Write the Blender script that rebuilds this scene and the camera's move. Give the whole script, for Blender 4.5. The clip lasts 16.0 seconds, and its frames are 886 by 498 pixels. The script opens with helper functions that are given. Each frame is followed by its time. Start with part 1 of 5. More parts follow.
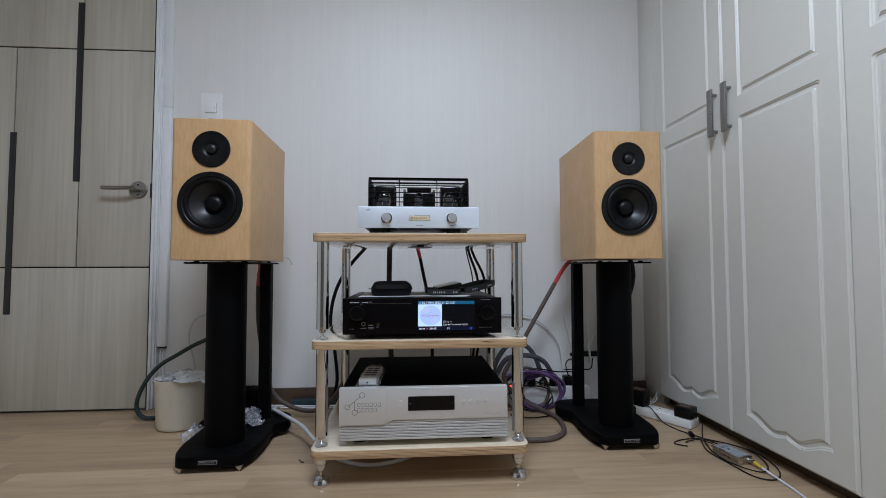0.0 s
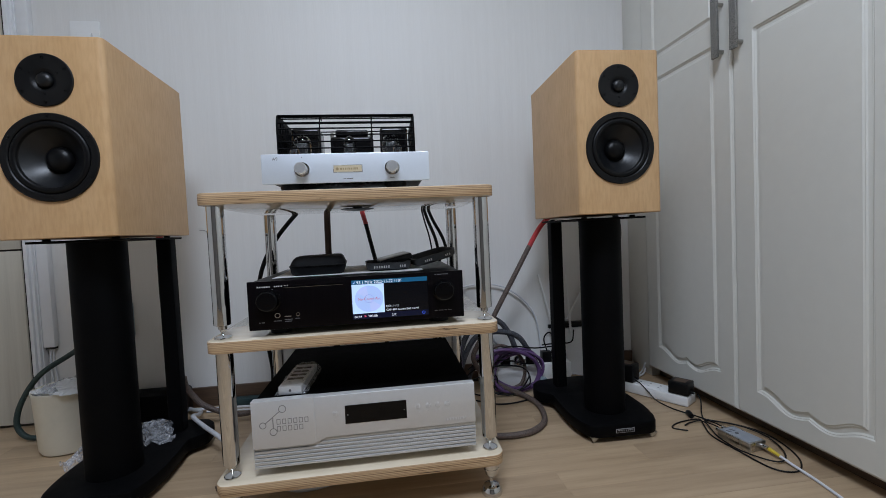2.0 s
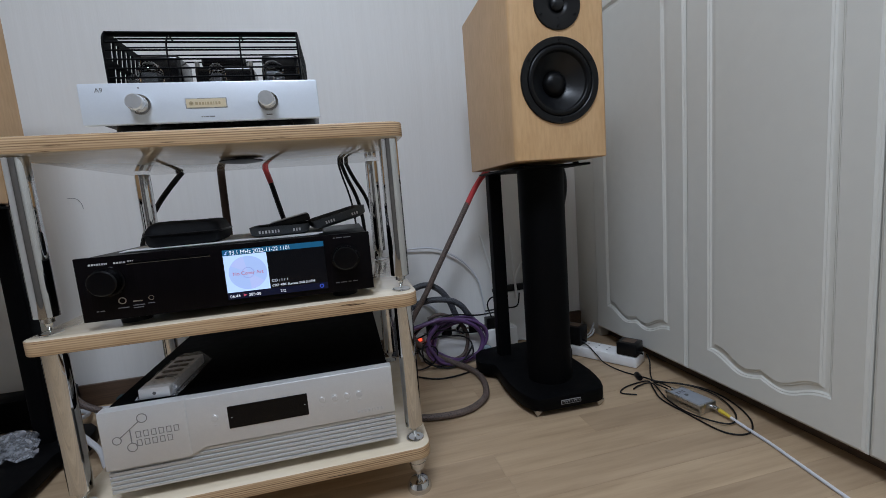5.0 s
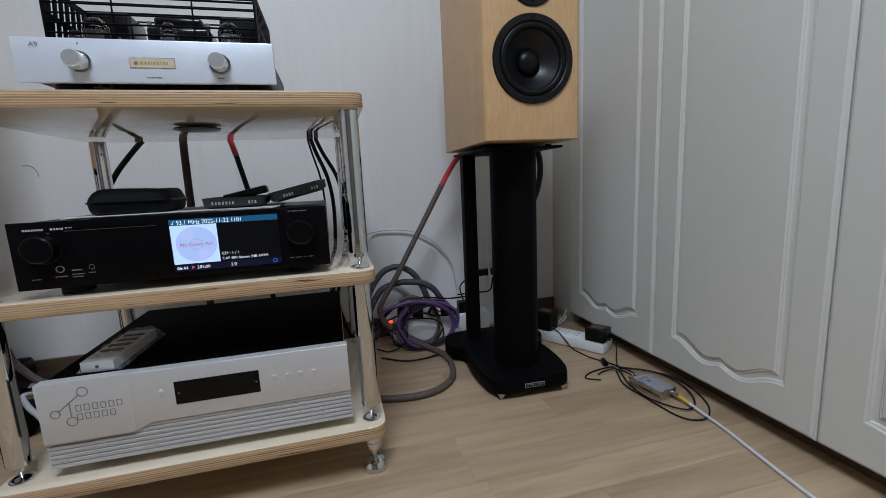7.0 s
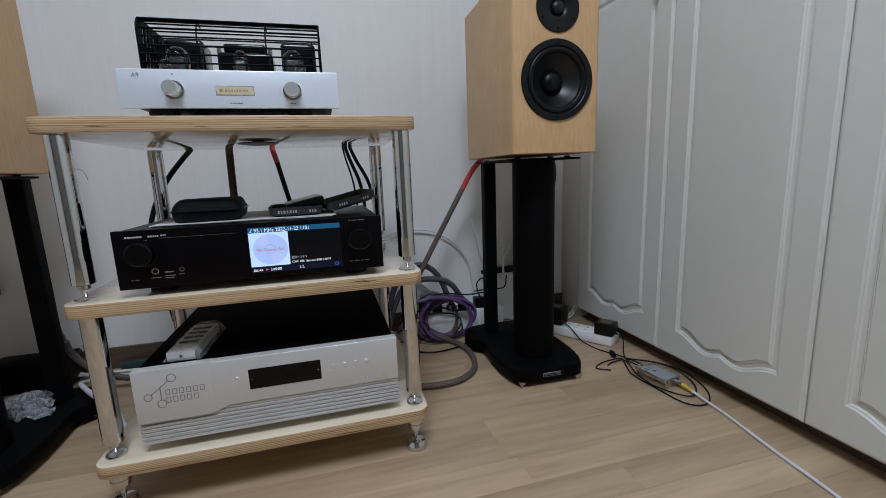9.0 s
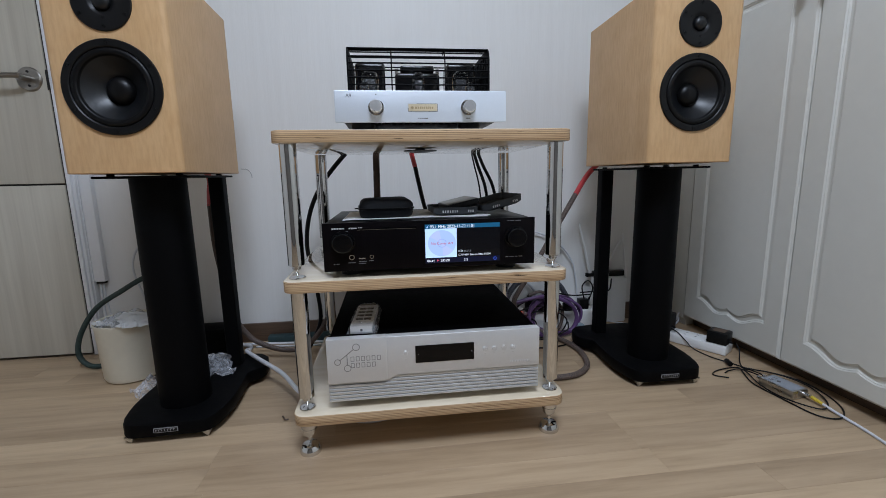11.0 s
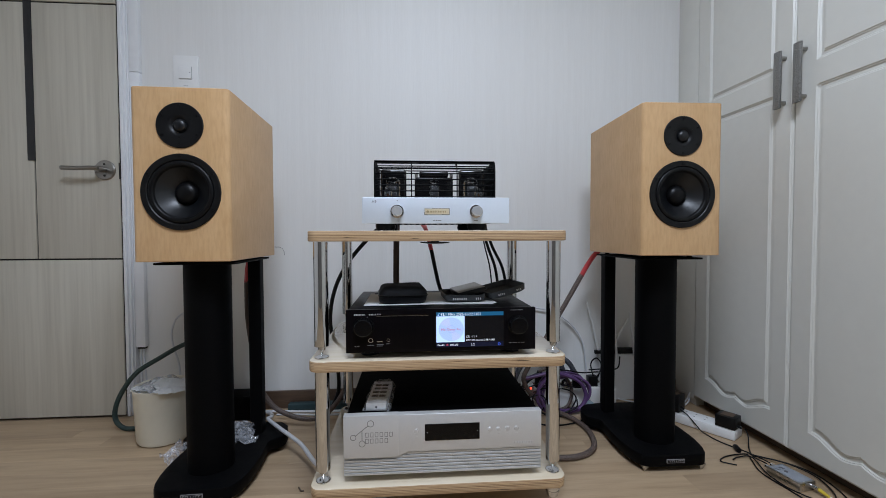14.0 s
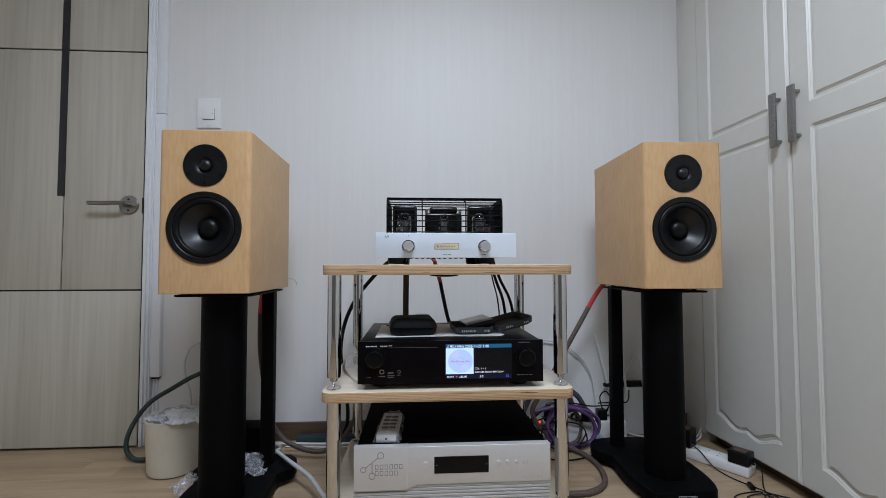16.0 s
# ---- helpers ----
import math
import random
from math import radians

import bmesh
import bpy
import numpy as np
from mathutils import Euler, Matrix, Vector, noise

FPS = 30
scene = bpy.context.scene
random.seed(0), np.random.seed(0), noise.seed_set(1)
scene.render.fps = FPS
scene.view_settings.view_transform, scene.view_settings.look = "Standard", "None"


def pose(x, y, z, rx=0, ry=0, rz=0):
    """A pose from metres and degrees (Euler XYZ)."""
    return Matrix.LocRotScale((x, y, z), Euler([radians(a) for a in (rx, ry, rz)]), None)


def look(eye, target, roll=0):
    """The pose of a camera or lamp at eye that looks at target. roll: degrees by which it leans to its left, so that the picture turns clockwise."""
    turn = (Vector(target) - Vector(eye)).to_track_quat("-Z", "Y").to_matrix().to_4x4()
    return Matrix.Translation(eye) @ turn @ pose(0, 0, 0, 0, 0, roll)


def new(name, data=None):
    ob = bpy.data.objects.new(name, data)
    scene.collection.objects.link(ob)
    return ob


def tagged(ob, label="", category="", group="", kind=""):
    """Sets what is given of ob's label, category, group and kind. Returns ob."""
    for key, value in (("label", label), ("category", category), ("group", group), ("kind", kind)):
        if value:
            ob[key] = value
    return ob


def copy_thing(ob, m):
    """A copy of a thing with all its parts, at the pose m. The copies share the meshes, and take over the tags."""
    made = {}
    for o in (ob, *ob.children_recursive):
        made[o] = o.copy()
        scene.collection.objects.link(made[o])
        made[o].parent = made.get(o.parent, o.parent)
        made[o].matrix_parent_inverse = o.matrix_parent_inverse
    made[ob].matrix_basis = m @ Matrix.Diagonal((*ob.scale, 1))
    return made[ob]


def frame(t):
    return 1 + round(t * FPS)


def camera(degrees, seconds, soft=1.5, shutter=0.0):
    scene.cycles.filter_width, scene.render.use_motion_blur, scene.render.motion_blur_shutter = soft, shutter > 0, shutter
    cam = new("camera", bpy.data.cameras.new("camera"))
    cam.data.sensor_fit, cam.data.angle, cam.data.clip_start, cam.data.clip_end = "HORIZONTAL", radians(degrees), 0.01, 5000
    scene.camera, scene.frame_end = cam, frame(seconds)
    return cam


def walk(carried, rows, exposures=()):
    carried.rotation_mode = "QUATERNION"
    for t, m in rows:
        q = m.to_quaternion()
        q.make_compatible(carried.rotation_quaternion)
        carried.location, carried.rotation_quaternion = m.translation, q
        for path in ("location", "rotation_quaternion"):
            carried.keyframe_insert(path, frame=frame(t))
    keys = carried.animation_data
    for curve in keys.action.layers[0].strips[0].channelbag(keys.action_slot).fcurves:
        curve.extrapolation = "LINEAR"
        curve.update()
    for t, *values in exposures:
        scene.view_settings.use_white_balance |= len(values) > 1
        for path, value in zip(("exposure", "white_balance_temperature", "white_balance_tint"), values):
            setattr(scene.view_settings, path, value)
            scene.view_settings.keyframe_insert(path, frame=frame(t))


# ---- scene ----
cam = camera(92.2, 16.0, soft=0.3)
PATH = [
    (0, (0.014, -0.007, 0.593), (0.154, 1.987, 0.675), -0.1),
    (0.5, (0.027, 0.048, 0.589), (0.186, 2.041, 0.654), -1.3),
    (1, (0.051, 0.123, 0.603), (0.224, 2.115, 0.631), -2.7),
    (1.5, (0.081, 0.214, 0.608), (0.295, 2.202, 0.582), -2.8),
    (2, (0.103, 0.285, 0.591), (0.366, 2.266, 0.507), -2.6),
    (2.5, (0.145, 0.353, 0.576), (0.459, 2.323, 0.436), -2.7),
    (3, (0.184, 0.411, 0.565), (0.547, 2.369, 0.38), -3.7),
    (3.5, (0.202, 0.435, 0.563), (0.602, 2.385, 0.361), -4.2),
    (4, (0.21, 0.441, 0.562), (0.627, 2.383, 0.336), -4.7),
    (6.5, (0.259, 0.435, 0.545), (0.734, 2.355, 0.25), -3.3),
    (7, (0.272, 0.442, 0.539), (0.757, 2.356, 0.219), -2.7),
    (7.5, (0.271, 0.44, 0.547), (0.762, 2.349, 0.213), -2.5),
    (8, (0.247, 0.428, 0.558), (0.748, 2.333, 0.214), -2.3),
    (8.5, (0.202, 0.402, 0.57), (0.71, 2.305, 0.222), -2.2),
    (9, (0.164, 0.375, 0.581), (0.675, 2.276, 0.227), -2.2),
    (9.5, (0.091, 0.336, 0.589), (0.556, 2.25, 0.241), -1.6),
    (10, (0.005, 0.316, 0.585), (0.357, 2.255, 0.242), -1.2),
    (10.2, (-0.025, 0.315, 0.583), (0.291, 2.259, 0.238), -1.3),
    (12.3, (-0.046, 0.29, 0.642), (0.132, 2.268, 0.406), -0.1),
    (12.5, (-0.045, 0.281, 0.649), (0.126, 2.263, 0.449), 0.2),
    (13, (-0.038, 0.256, 0.657), (0.115, 2.246, 0.525), 0.2),
    (13.5, (-0.032, 0.234, 0.662), (0.118, 2.226, 0.566), 0.2),
    (14, (-0.031, 0.205, 0.674), (0.123, 2.198, 0.611), -0.2),
    (14.5, (-0.03, 0.196, 0.678), (0.117, 2.19, 0.663), -0.7),
    (15, (-0.033, 0.193, 0.681), (0.105, 2.188, 0.705), -0.6),
    (15.5, (-0.038, 0.18, 0.68), (0.09, 2.175, 0.736), -0.3),
    (16, (-0.04, 0.167, 0.683), (0.082, 2.162, 0.761), -0.1),
]
walk(cam, [(t, look(eye, target, roll)) for t, eye, target, roll in PATH],
     exposures=[(0.0, -0.09, 6500, 10), (0.6, -0.15, 6500, 10), (2.0, -0.17, 6500, 10), (3.5, -0.19, 6480, 10), (6.5, -0.2, 6500, 10),
                (9.5, -0.19, 6530, 10), (10.2, -0.12, 6480, 10), (12.5, 0.02, 6340, 10), (13.5, 0.02, 6440, 10), (15.5, 0.03, 6540, 10), (16.0, 0.0, 6560, 10)])

# ---- world and light ----
world = bpy.data.worlds.new("world")
scene.world = world
world.use_nodes = True
world.node_tree.nodes["Background"].inputs[0].default_value = (0.6, 0.65, 0.75, 1)
world.node_tree.nodes["Background"].inputs[1].default_value = 0.05
scene.view_settings.exposure = 0.0
LAMP = (0.05, 0.18, 2.30)
lamp_data = bpy.data.lights.new("ceiling_light_glow", "AREA")
lamp_data.shape, lamp_data.size, lamp_data.size_y = "RECTANGLE", 0.70, 0.62
lamp_data.energy = 36.5
lamp_data.color = (0.83, 0.95, 1.15)
lamp = new("ceiling_light_glow", lamp_data)
lamp.matrix_world = pose(LAMP[0], LAMP[1], 2.222)


# ---- materials ----
def mat(name, color, rough=0.5, metal=0.0, spec=0.5, coat=0.0):
    m = bpy.data.materials.new(name)
    m.use_nodes = True
    b = m.node_tree.nodes["Principled BSDF"]
    b.inputs["Base Color"].default_value = (*color, 1)
    b.inputs["Roughness"].default_value = rough
    b.inputs["Metallic"].default_value = metal
    b.inputs["Specular IOR Level"].default_value = spec
    b.inputs["Coat Weight"].default_value = coat
    return m


def node(m, kind, **kw):
    n = m.node_tree.nodes.new(kind)
    for k, v in kw.items():
        n.inputs[k.replace("_", " ")].default_value = v
    return n


def link(m, a, b):
    m.node_tree.links.new(a, b)


def bsdf(m):
    return m.node_tree.nodes["Principled BSDF"]


def noise_tex(m, scale, stretch=(1, 1, 1), detail=4.0, rough=0.55, space="Object", offset_random=False):
    tc = m.node_tree.nodes.new("ShaderNodeTexCoord")
    mp = m.node_tree.nodes.new("ShaderNodeMapping")
    mp.inputs["Scale"].default_value = stretch
    link(m, tc.outputs[space], mp.inputs["Vector"])
    if offset_random:
        info = m.node_tree.nodes.new("ShaderNodeObjectInfo")
        comb = m.node_tree.nodes.new("ShaderNodeVectorMath")
        comb.operation = "SCALE"
        comb.inputs[0].default_value = (37.0, 91.0, 13.0)
        link(m, info.outputs["Random"], comb.inputs["Scale"])
        link(m, comb.outputs[0], mp.inputs["Location"])
    n = node(m, "ShaderNodeTexNoise", Scale=scale, Detail=detail, Roughness=rough)
    link(m, mp.outputs[0], n.inputs["Vector"])
    return n


def ramp(m, src, stops):
    r = m.node_tree.nodes.new("ShaderNodeValToRGB")
    while len(r.color_ramp.elements) < len(stops):
        r.color_ramp.elements.new(0.5)
    for e, (p, c) in zip(r.color_ramp.elements, stops):
        e.position, e.color = p, (*c, 1)
    link(m, src, r.inputs[0])
    return r


def mix(m, a, b, fac, blend="MIX"):
    n = m.node_tree.nodes.new("ShaderNodeMix")
    n.data_type, n.blend_type = "RGBA", blend
    for sock, v in ((n.inputs[0], fac), (n.inputs[6], a), (n.inputs[7], b)):
        if hasattr(v, "is_output"):
            link(m, v, sock)
        else:
            sock.default_value = v if not isinstance(v, tuple) else (*v, 1)
    return n.outputs[2]


def bump(m, src, strength=0.2, dist=0.001):
    b = node(m, "ShaderNodeBump", Strength=strength, Distance=dist)
    link(m, src, b.inputs["Height"])
    link(m, b.outputs[0], bsdf(m).inputs["Normal"])
    return b


def rough_from(m, src, lo, hi):
    r = m.node_tree.nodes.new("ShaderNodeMapRange")
    r.inputs["To Min"].default_value, r.inputs["To Max"].default_value = lo, hi
    link(m, src, r.inputs["Value"])
    link(m, r.outputs[0], bsdf(m).inputs["Roughness"])


def speckled(name, color, rough, metal=0.0, scale=60.0, amount=0.12, stretch=(1, 1, 1), bump_s=0.08, bump_d=0.0005, spec=0.5):
    """A plain surface with slight mottling, uneven gloss and fine relief."""
    m = mat(name, color, rough, metal, spec)
    n = noise_tex(m, scale, stretch)
    big = noise_tex(m, scale * 0.13, stretch, 2.0)
    lo = tuple(c * (1 - amount) for c in color)
    hi = tuple(min(1, c * (1 + amount)) for c in color)
    c1 = ramp(m, n.outputs[0], [(0.3, lo), (0.7, hi)])
    c2 = mix(m, c1.outputs[0], lo, big.outputs[0], "MIX")
    link(m, c2, bsdf(m).inputs["Base Color"])
    rough_from(m, big.outputs[0], max(0.02, rough - 0.08), min(1, rough + 0.1))
    if bump_s:
        bump(m, n.outputs[0], bump_s, bump_d)
    return m


def wallpaper_material():
    m = mat("wallpaper", (0.76, 0.755, 0.74), 0.42)
    fine = noise_tex(m, 1.0, (210, 210, 14), 3.0, 0.6)
    wide = noise_tex(m, 1.0, (55, 55, 1.6), 3.0, 0.5)
    blot = noise_tex(m, 1.3, (1, 1, 1), 2.0)
    a = ramp(m, fine.outputs[0], [(0.34, (0.725, 0.715, 0.695)), (0.66, (0.79, 0.785, 0.77))])
    b = ramp(m, wide.outputs[0], [(0.35, (0.73, 0.72, 0.70)), (0.65, (0.80, 0.795, 0.78))])
    c = mix(m, a.outputs[0], b.outputs[0], 0.5)
    d = mix(m, c, (0.76, 0.75, 0.725), blot.outputs[0])
    link(m, d, bsdf(m).inputs["Base Color"])
    rough_from(m, fine.outputs[0], 0.40, 0.62)
    bump(m, mix(m, fine.outputs[0], wide.outputs[0], 0.45), 0.42, 0.0012)
    return m


def door_wood_material():
    m = mat("grey_oak_laminate", (0.42, 0.38, 0.32), 0.5)
    grain = noise_tex(m, 1.0, (70, 70, 2.2), 5.0, 0.6)
    band = noise_tex(m, 1.0, (9, 9, 0.45), 3.0, 0.5)
    a = ramp(m, grain.outputs[0], [(0.3, (0.43, 0.395, 0.325)), (0.5, (0.535, 0.50, 0.42)), (0.72, (0.61, 0.575, 0.49))])
    b = ramp(m, band.outputs[0], [(0.35, (0.42, 0.385, 0.315)), (0.65, (0.62, 0.585, 0.50))])
    link(m, mix(m, a.outputs[0], b.outputs[0], 0.45), bsdf(m).inputs["Base Color"])
    rough_from(m, grain.outputs[0], 0.42, 0.58)
    bump(m, grain.outputs[0], 0.12, 0.0006)
    return m


def floor_material():
    m = mat("vinyl_oak_plank", (0.45, 0.34, 0.24), 0.4)
    grain = noise_tex(m, 1.0, (4.5, 55, 55), 5.0, 0.66, "Object", True)
    band = noise_tex(m, 1.0, (1.2, 15, 15), 3.0, 0.5, "Object", True)
    knots = noise_tex(m, 1.0, (7, 22, 22), 2.0, 0.5, "Object", True)
    info = m.node_tree.nodes.new("ShaderNodeObjectInfo")
    a = ramp(m, grain.outputs[0], [(0.28, (0.29, 0.20, 0.122)), (0.5, (0.45, 0.325, 0.212)), (0.75, (0.56, 0.42, 0.285))])
    b = ramp(m, band.outputs[0], [(0.35, (0.32, 0.225, 0.143)), (0.65, (0.53, 0.395, 0.265))])
    c = mix(m, a.outputs[0], b.outputs[0], 0.5)
    k = ramp(m, knots.outputs[0], [(0.0, (0, 0, 0)), (0.66, (0, 0, 0)), (0.76, (1, 1, 1))])
    c = mix(m, c, (0.34, 0.25, 0.17), mix(m, (0, 0, 0), k.outputs[0], 0.5))
    tone = ramp(m, info.outputs["Random"], [(0.0, (0.89, 0.87, 0.83)), (0.5, (0.99, 0.98, 0.94)), (1.0, (1.08, 1.07, 1.02))])
    c = mix(m, c, tone.outputs[0], 1.0, "MULTIPLY")
    link(m, c, bsdf(m).inputs["Base Color"])
    rough_from(m, grain.outputs[0], 0.32, 0.46)
    bump(m, grain.outputs[0], 0.1, 0.0004)
    return m


def maple_material():
    m = mat("maple_veneer", (0.62, 0.40, 0.19), 0.38)
    fleck = noise_tex(m, 1.0, (160, 160, 26), 3.0, 0.6)
    grain = noise_tex(m, 1.0, (22, 22, 2.0), 4.0, 0.55)
    curl = noise_tex(m, 1.0, (9, 9, 16), 2.0, 0.5)
    a = ramp(m, grain.outputs[0], [(0.3, (0.555, 0.338, 0.160)), (0.7, (0.635, 0.410, 0.214))])
    b = ramp(m, curl.outputs[0], [(0.3, (0.545, 0.330, 0.155)), (0.7, (0.640, 0.414, 0.216))])
    f = ramp(m, fleck.outputs[0], [(0.3, (0.89, 0.865, 0.83)), (0.6, (1, 1, 1))])
    c = mix(m, mix(m, a.outputs[0], b.outputs[0], 0.45), f.outputs[0], 1.0, "MULTIPLY")
    link(m, c, bsdf(m).inputs["Base Color"])
    rough_from(m, grain.outputs[0], 0.30, 0.42)
    bump(m, fleck.outputs[0], 0.05, 0.0003)
    return m


def ply_edge_material(period):
    """Birch plywood seen on its edge: pale and dark veneers in turn, uneven along their length."""
    m = mat("birch_ply_edge", (0.6, 0.45, 0.29), 0.42)
    tc = m.node_tree.nodes.new("ShaderNodeTexCoord")
    sep = m.node_tree.nodes.new("ShaderNodeSeparateXYZ")
    link(m, tc.outputs["Object"], sep.inputs[0])
    wob = noise_tex(m, 1.0, (14, 14, 120), 3.0)
    add = node(m, "ShaderNodeMath")
    add.operation = "MULTIPLY_ADD"
    add.inputs[1].default_value = 0.0016
    link(m, wob.outputs[0], add.inputs[0])
    link(m, sep.outputs[2], add.inputs[2])
    mul = node(m, "ShaderNodeMath")
    mul.operation = "MULTIPLY"
    mul.inputs[1].default_value = 6.2832 / period
    link(m, add.outputs[0], mul.inputs[0])
    sn = node(m, "ShaderNodeMath")
    sn.operation = "SINE"
    link(m, mul.outputs[0], sn.inputs[0])
    half = m.node_tree.nodes.new("ShaderNodeMapRange")
    half.inputs["From Min"].default_value = -1
    link(m, sn.outputs[0], half.inputs["Value"])
    layer = noise_tex(m, 1.0, (1.8, 1.8, 430), 2.0, 0.5)
    lay = m.node_tree.nodes.new("ShaderNodeMapRange")
    lay.inputs["From Min"].default_value, lay.inputs["From Max"].default_value = 0.3, 0.7
    link(m, layer.outputs[0], lay.inputs["Value"])
    both = m.node_tree.nodes.new("ShaderNodeMix")
    both.inputs[0].default_value = 0.5
    link(m, half.outputs[0], both.inputs[2])
    link(m, lay.outputs[0], both.inputs[3])
    stripes = ramp(m, both.outputs[0], [(0.14, (0.22, 0.125, 0.06)), (0.36, (0.46, 0.30, 0.165)), (0.85, (0.60, 0.43, 0.26))])
    streak = noise_tex(m, 1.0, (11, 11, 260), 4.0, 0.6)
    dark = ramp(m, streak.outputs[0], [(0.30, (0.62, 0.52, 0.43)), (0.46, (1, 1, 1))])
    gap = noise_tex(m, 1.0, (16, 16, 340), 1.0, 0.4)
    hole = ramp(m, gap.outputs[0], [(0.23, (0.10, 0.055, 0.03)), (0.28, (1, 1, 1))])
    c = mix(m, stripes.outputs[0], dark.outputs[0], 0.8, "MULTIPLY")
    c = mix(m, c, hole.outputs[0], 1.0, "MULTIPLY")
    link(m, c, bsdf(m).inputs["Base Color"])
    bump(m, streak.outputs[0], 0.1, 0.0004)
    return m


def birch_face_material():
    m = mat("lacquered_birch_face", (0.74, 0.66, 0.54), 0.10, 0, 0.6, 0.5)
    bsdf(m).inputs["Coat Roughness"].default_value = 0.05
    g = noise_tex(m, 1.0, (4, 45, 45), 4.0, 0.6)
    r = ramp(m, g.outputs[0], [(0.3, (0.70, 0.59, 0.43)), (0.7, (0.77, 0.67, 0.52))])
    link(m, r.outputs[0], bsdf(m).inputs["Base Color"])
    rough_from(m, g.outputs[0], 0.03, 0.07)
    return m


def braid_material(name, a, b, scale=420.0):
    m = mat(name, a, 0.55)
    tc = m.node_tree.nodes.new("ShaderNodeTexCoord")
    ch = node(m, "ShaderNodeTexVoronoi", Scale=scale)
    link(m, tc.outputs["Object"], ch.inputs["Vector"])
    r = ramp(m, ch.outputs["Distance"], [(0.15, b), (0.55, a)])
    link(m, r.outputs[0], bsdf(m).inputs["Base Color"])
    bump(m, ch.outputs["Distance"], 0.6, 0.001)
    return m


def glow(name, color, strength):
    m = mat(name, (0.004, 0.004, 0.004), 0.12, 0, 0.2)
    bsdf(m).inputs["Emission Color"].default_value = (*color, 1)
    bsdf(m).inputs["Emission Strength"].default_value = strength
    return m


def glass_material(name, color=(1, 1, 1), rough=0.0):
    m = mat(name, color, rough)
    bsdf(m).inputs["Transmission Weight"].default_value = 1.0
    bsdf(m).inputs["IOR"].default_value = 1.45
    return m


def film_material(name, alpha):
    """Thin clear wrapping film: mostly see-through, with glossy creases."""
    m = mat(name, (0.75, 0.77, 0.82), 0.12, 0, 0.8)
    n = noise_tex(m, 90.0, (1, 1, 1), 4.0)
    r = ramp(m, n.outputs[0], [(0.35, (alpha * 0.6,) * 3), (0.7, (min(1, alpha * 1.9),) * 3)])
    link(m, r.outputs[0], bsdf(m).inputs["Alpha"])
    bump(m, n.outputs[0], 0.5, 0.002)
    return m


WALLPAPER = wallpaper_material()
DOOR_WOOD = door_wood_material()
FLOOR_WOOD = floor_material()
MAPLE = maple_material()
PLY_EDGE = ply_edge_material(0.0034)
BIRCH_FACE = birch_face_material()
WHITE_PAINT = speckled("white_painted_trim", (0.80, 0.81, 0.83), 0.4, 0, 40, 0.04)
# for the unseen south wall: colour made dark to put dark bands into the chrome
DARK_WALL = speckled("unseen_dark_wall", (0.20, 0.185, 0.17), 0.6, 0, 30, 0.1)
CEILING_PAPER = speckled("ceiling_paper", (0.85, 0.85, 0.84), 0.8, 0, 50, 0.04)
CABINET_PAINT = speckled("cream_cabinet_film", (0.665, 0.657, 0.605), 0.36, 0, 30, 0.03, (1, 1, 1), 0.03)
BASE_WOOD = speckled("brown_baseboard", (0.115, 0.07, 0.045), 0.42, 0, 30, 0.35, (0.5, 12, 12))
DARK_GAP = speckled("dark_recess", (0.02, 0.017, 0.015), 0.8)
BLACK_STRIP = speckled("black_inlay", (0.02, 0.02, 0.022), 0.4)
BLACK_SATIN = speckled("black_powder_coat", (0.0020, 0.0021, 0.0026), 0.55, 0, 300, 0.35, (1, 1, 1), 0.25, 0.0006, 0.075)
BLACK_PLASTIC = speckled("black_plastic", (0.006, 0.006, 0.0065), 0.38, 0, 120, 0.2, spec=0.25)
BLACK_RUBBER = speckled("black_rubber", (0.004, 0.004, 0.0045), 0.38, 0, 100, 0.2, spec=0.2)
BLACK_CONE = speckled("black_cone", (0.0045, 0.0052, 0.0065), 0.38, 0, 80, 0.2, spec=0.42)
BLACK_CLOTH = speckled("black_nylon", (0.007, 0.008, 0.010), 0.7, 0, 500, 0.4, (1, 1, 1), 0.4, 0.0006, 0.2)
GREY_CLOTH = speckled("grey_zip_case", (0.05, 0.055, 0.06), 0.6, 0, 400, 0.3, (1, 1, 1), 0.3, 0.0006)
BLACK_METAL = speckled("black_brushed_aluminium", (0.003, 0.003, 0.0034), 0.34, 0.0, 1.0, 0.35, (600, 600, 20), 0.1, 0.0003, 0.06)
BLACK_LID = speckled("black_amplifier_lid", (0.002, 0.002, 0.0023), 0.6, 0, 400, 0.4, (1, 1, 1), 0.2, 0.0004, 0.015)
CHROME = mat("chrome", (0.66, 0.665, 0.665), 0.03, 1.0)
STEEL = speckled("brushed_steel", (0.55, 0.54, 0.52), 0.28, 1.0, 150, 0.08)
DARK_STEEL = speckled("satin_nickel", (0.34, 0.325, 0.30), 0.3, 1.0, 150, 0.08)
SILVER = speckled("bead_blasted_aluminium", (0.68, 0.685, 0.69), 0.40, 0.45, 700, 0.05, (1, 1, 1), 0.08, 0.0002)
WHITE_METAL = speckled("silver_white_aluminium", (0.65, 0.695, 0.755), 0.32, 0.25, 500, 0.03, (1, 1, 1), 0.04, 0.0002)
GOLD = speckled("gold_name_plate", (0.70, 0.60, 0.42), 0.4, 0.25, 200, 0.1)
GOLD_DARK = mat("engraved_gold", (0.40, 0.31, 0.18), 0.5)
KNOB_SILVER = speckled("turned_silver", (0.66, 0.67, 0.68), 0.26, 0.6, 200, 0.06)
INK = mat("dark_print", (0.10, 0.10, 0.105), 0.5)
ENGRAVED = mat("engraved_print", (0.21, 0.21, 0.215), 0.5)
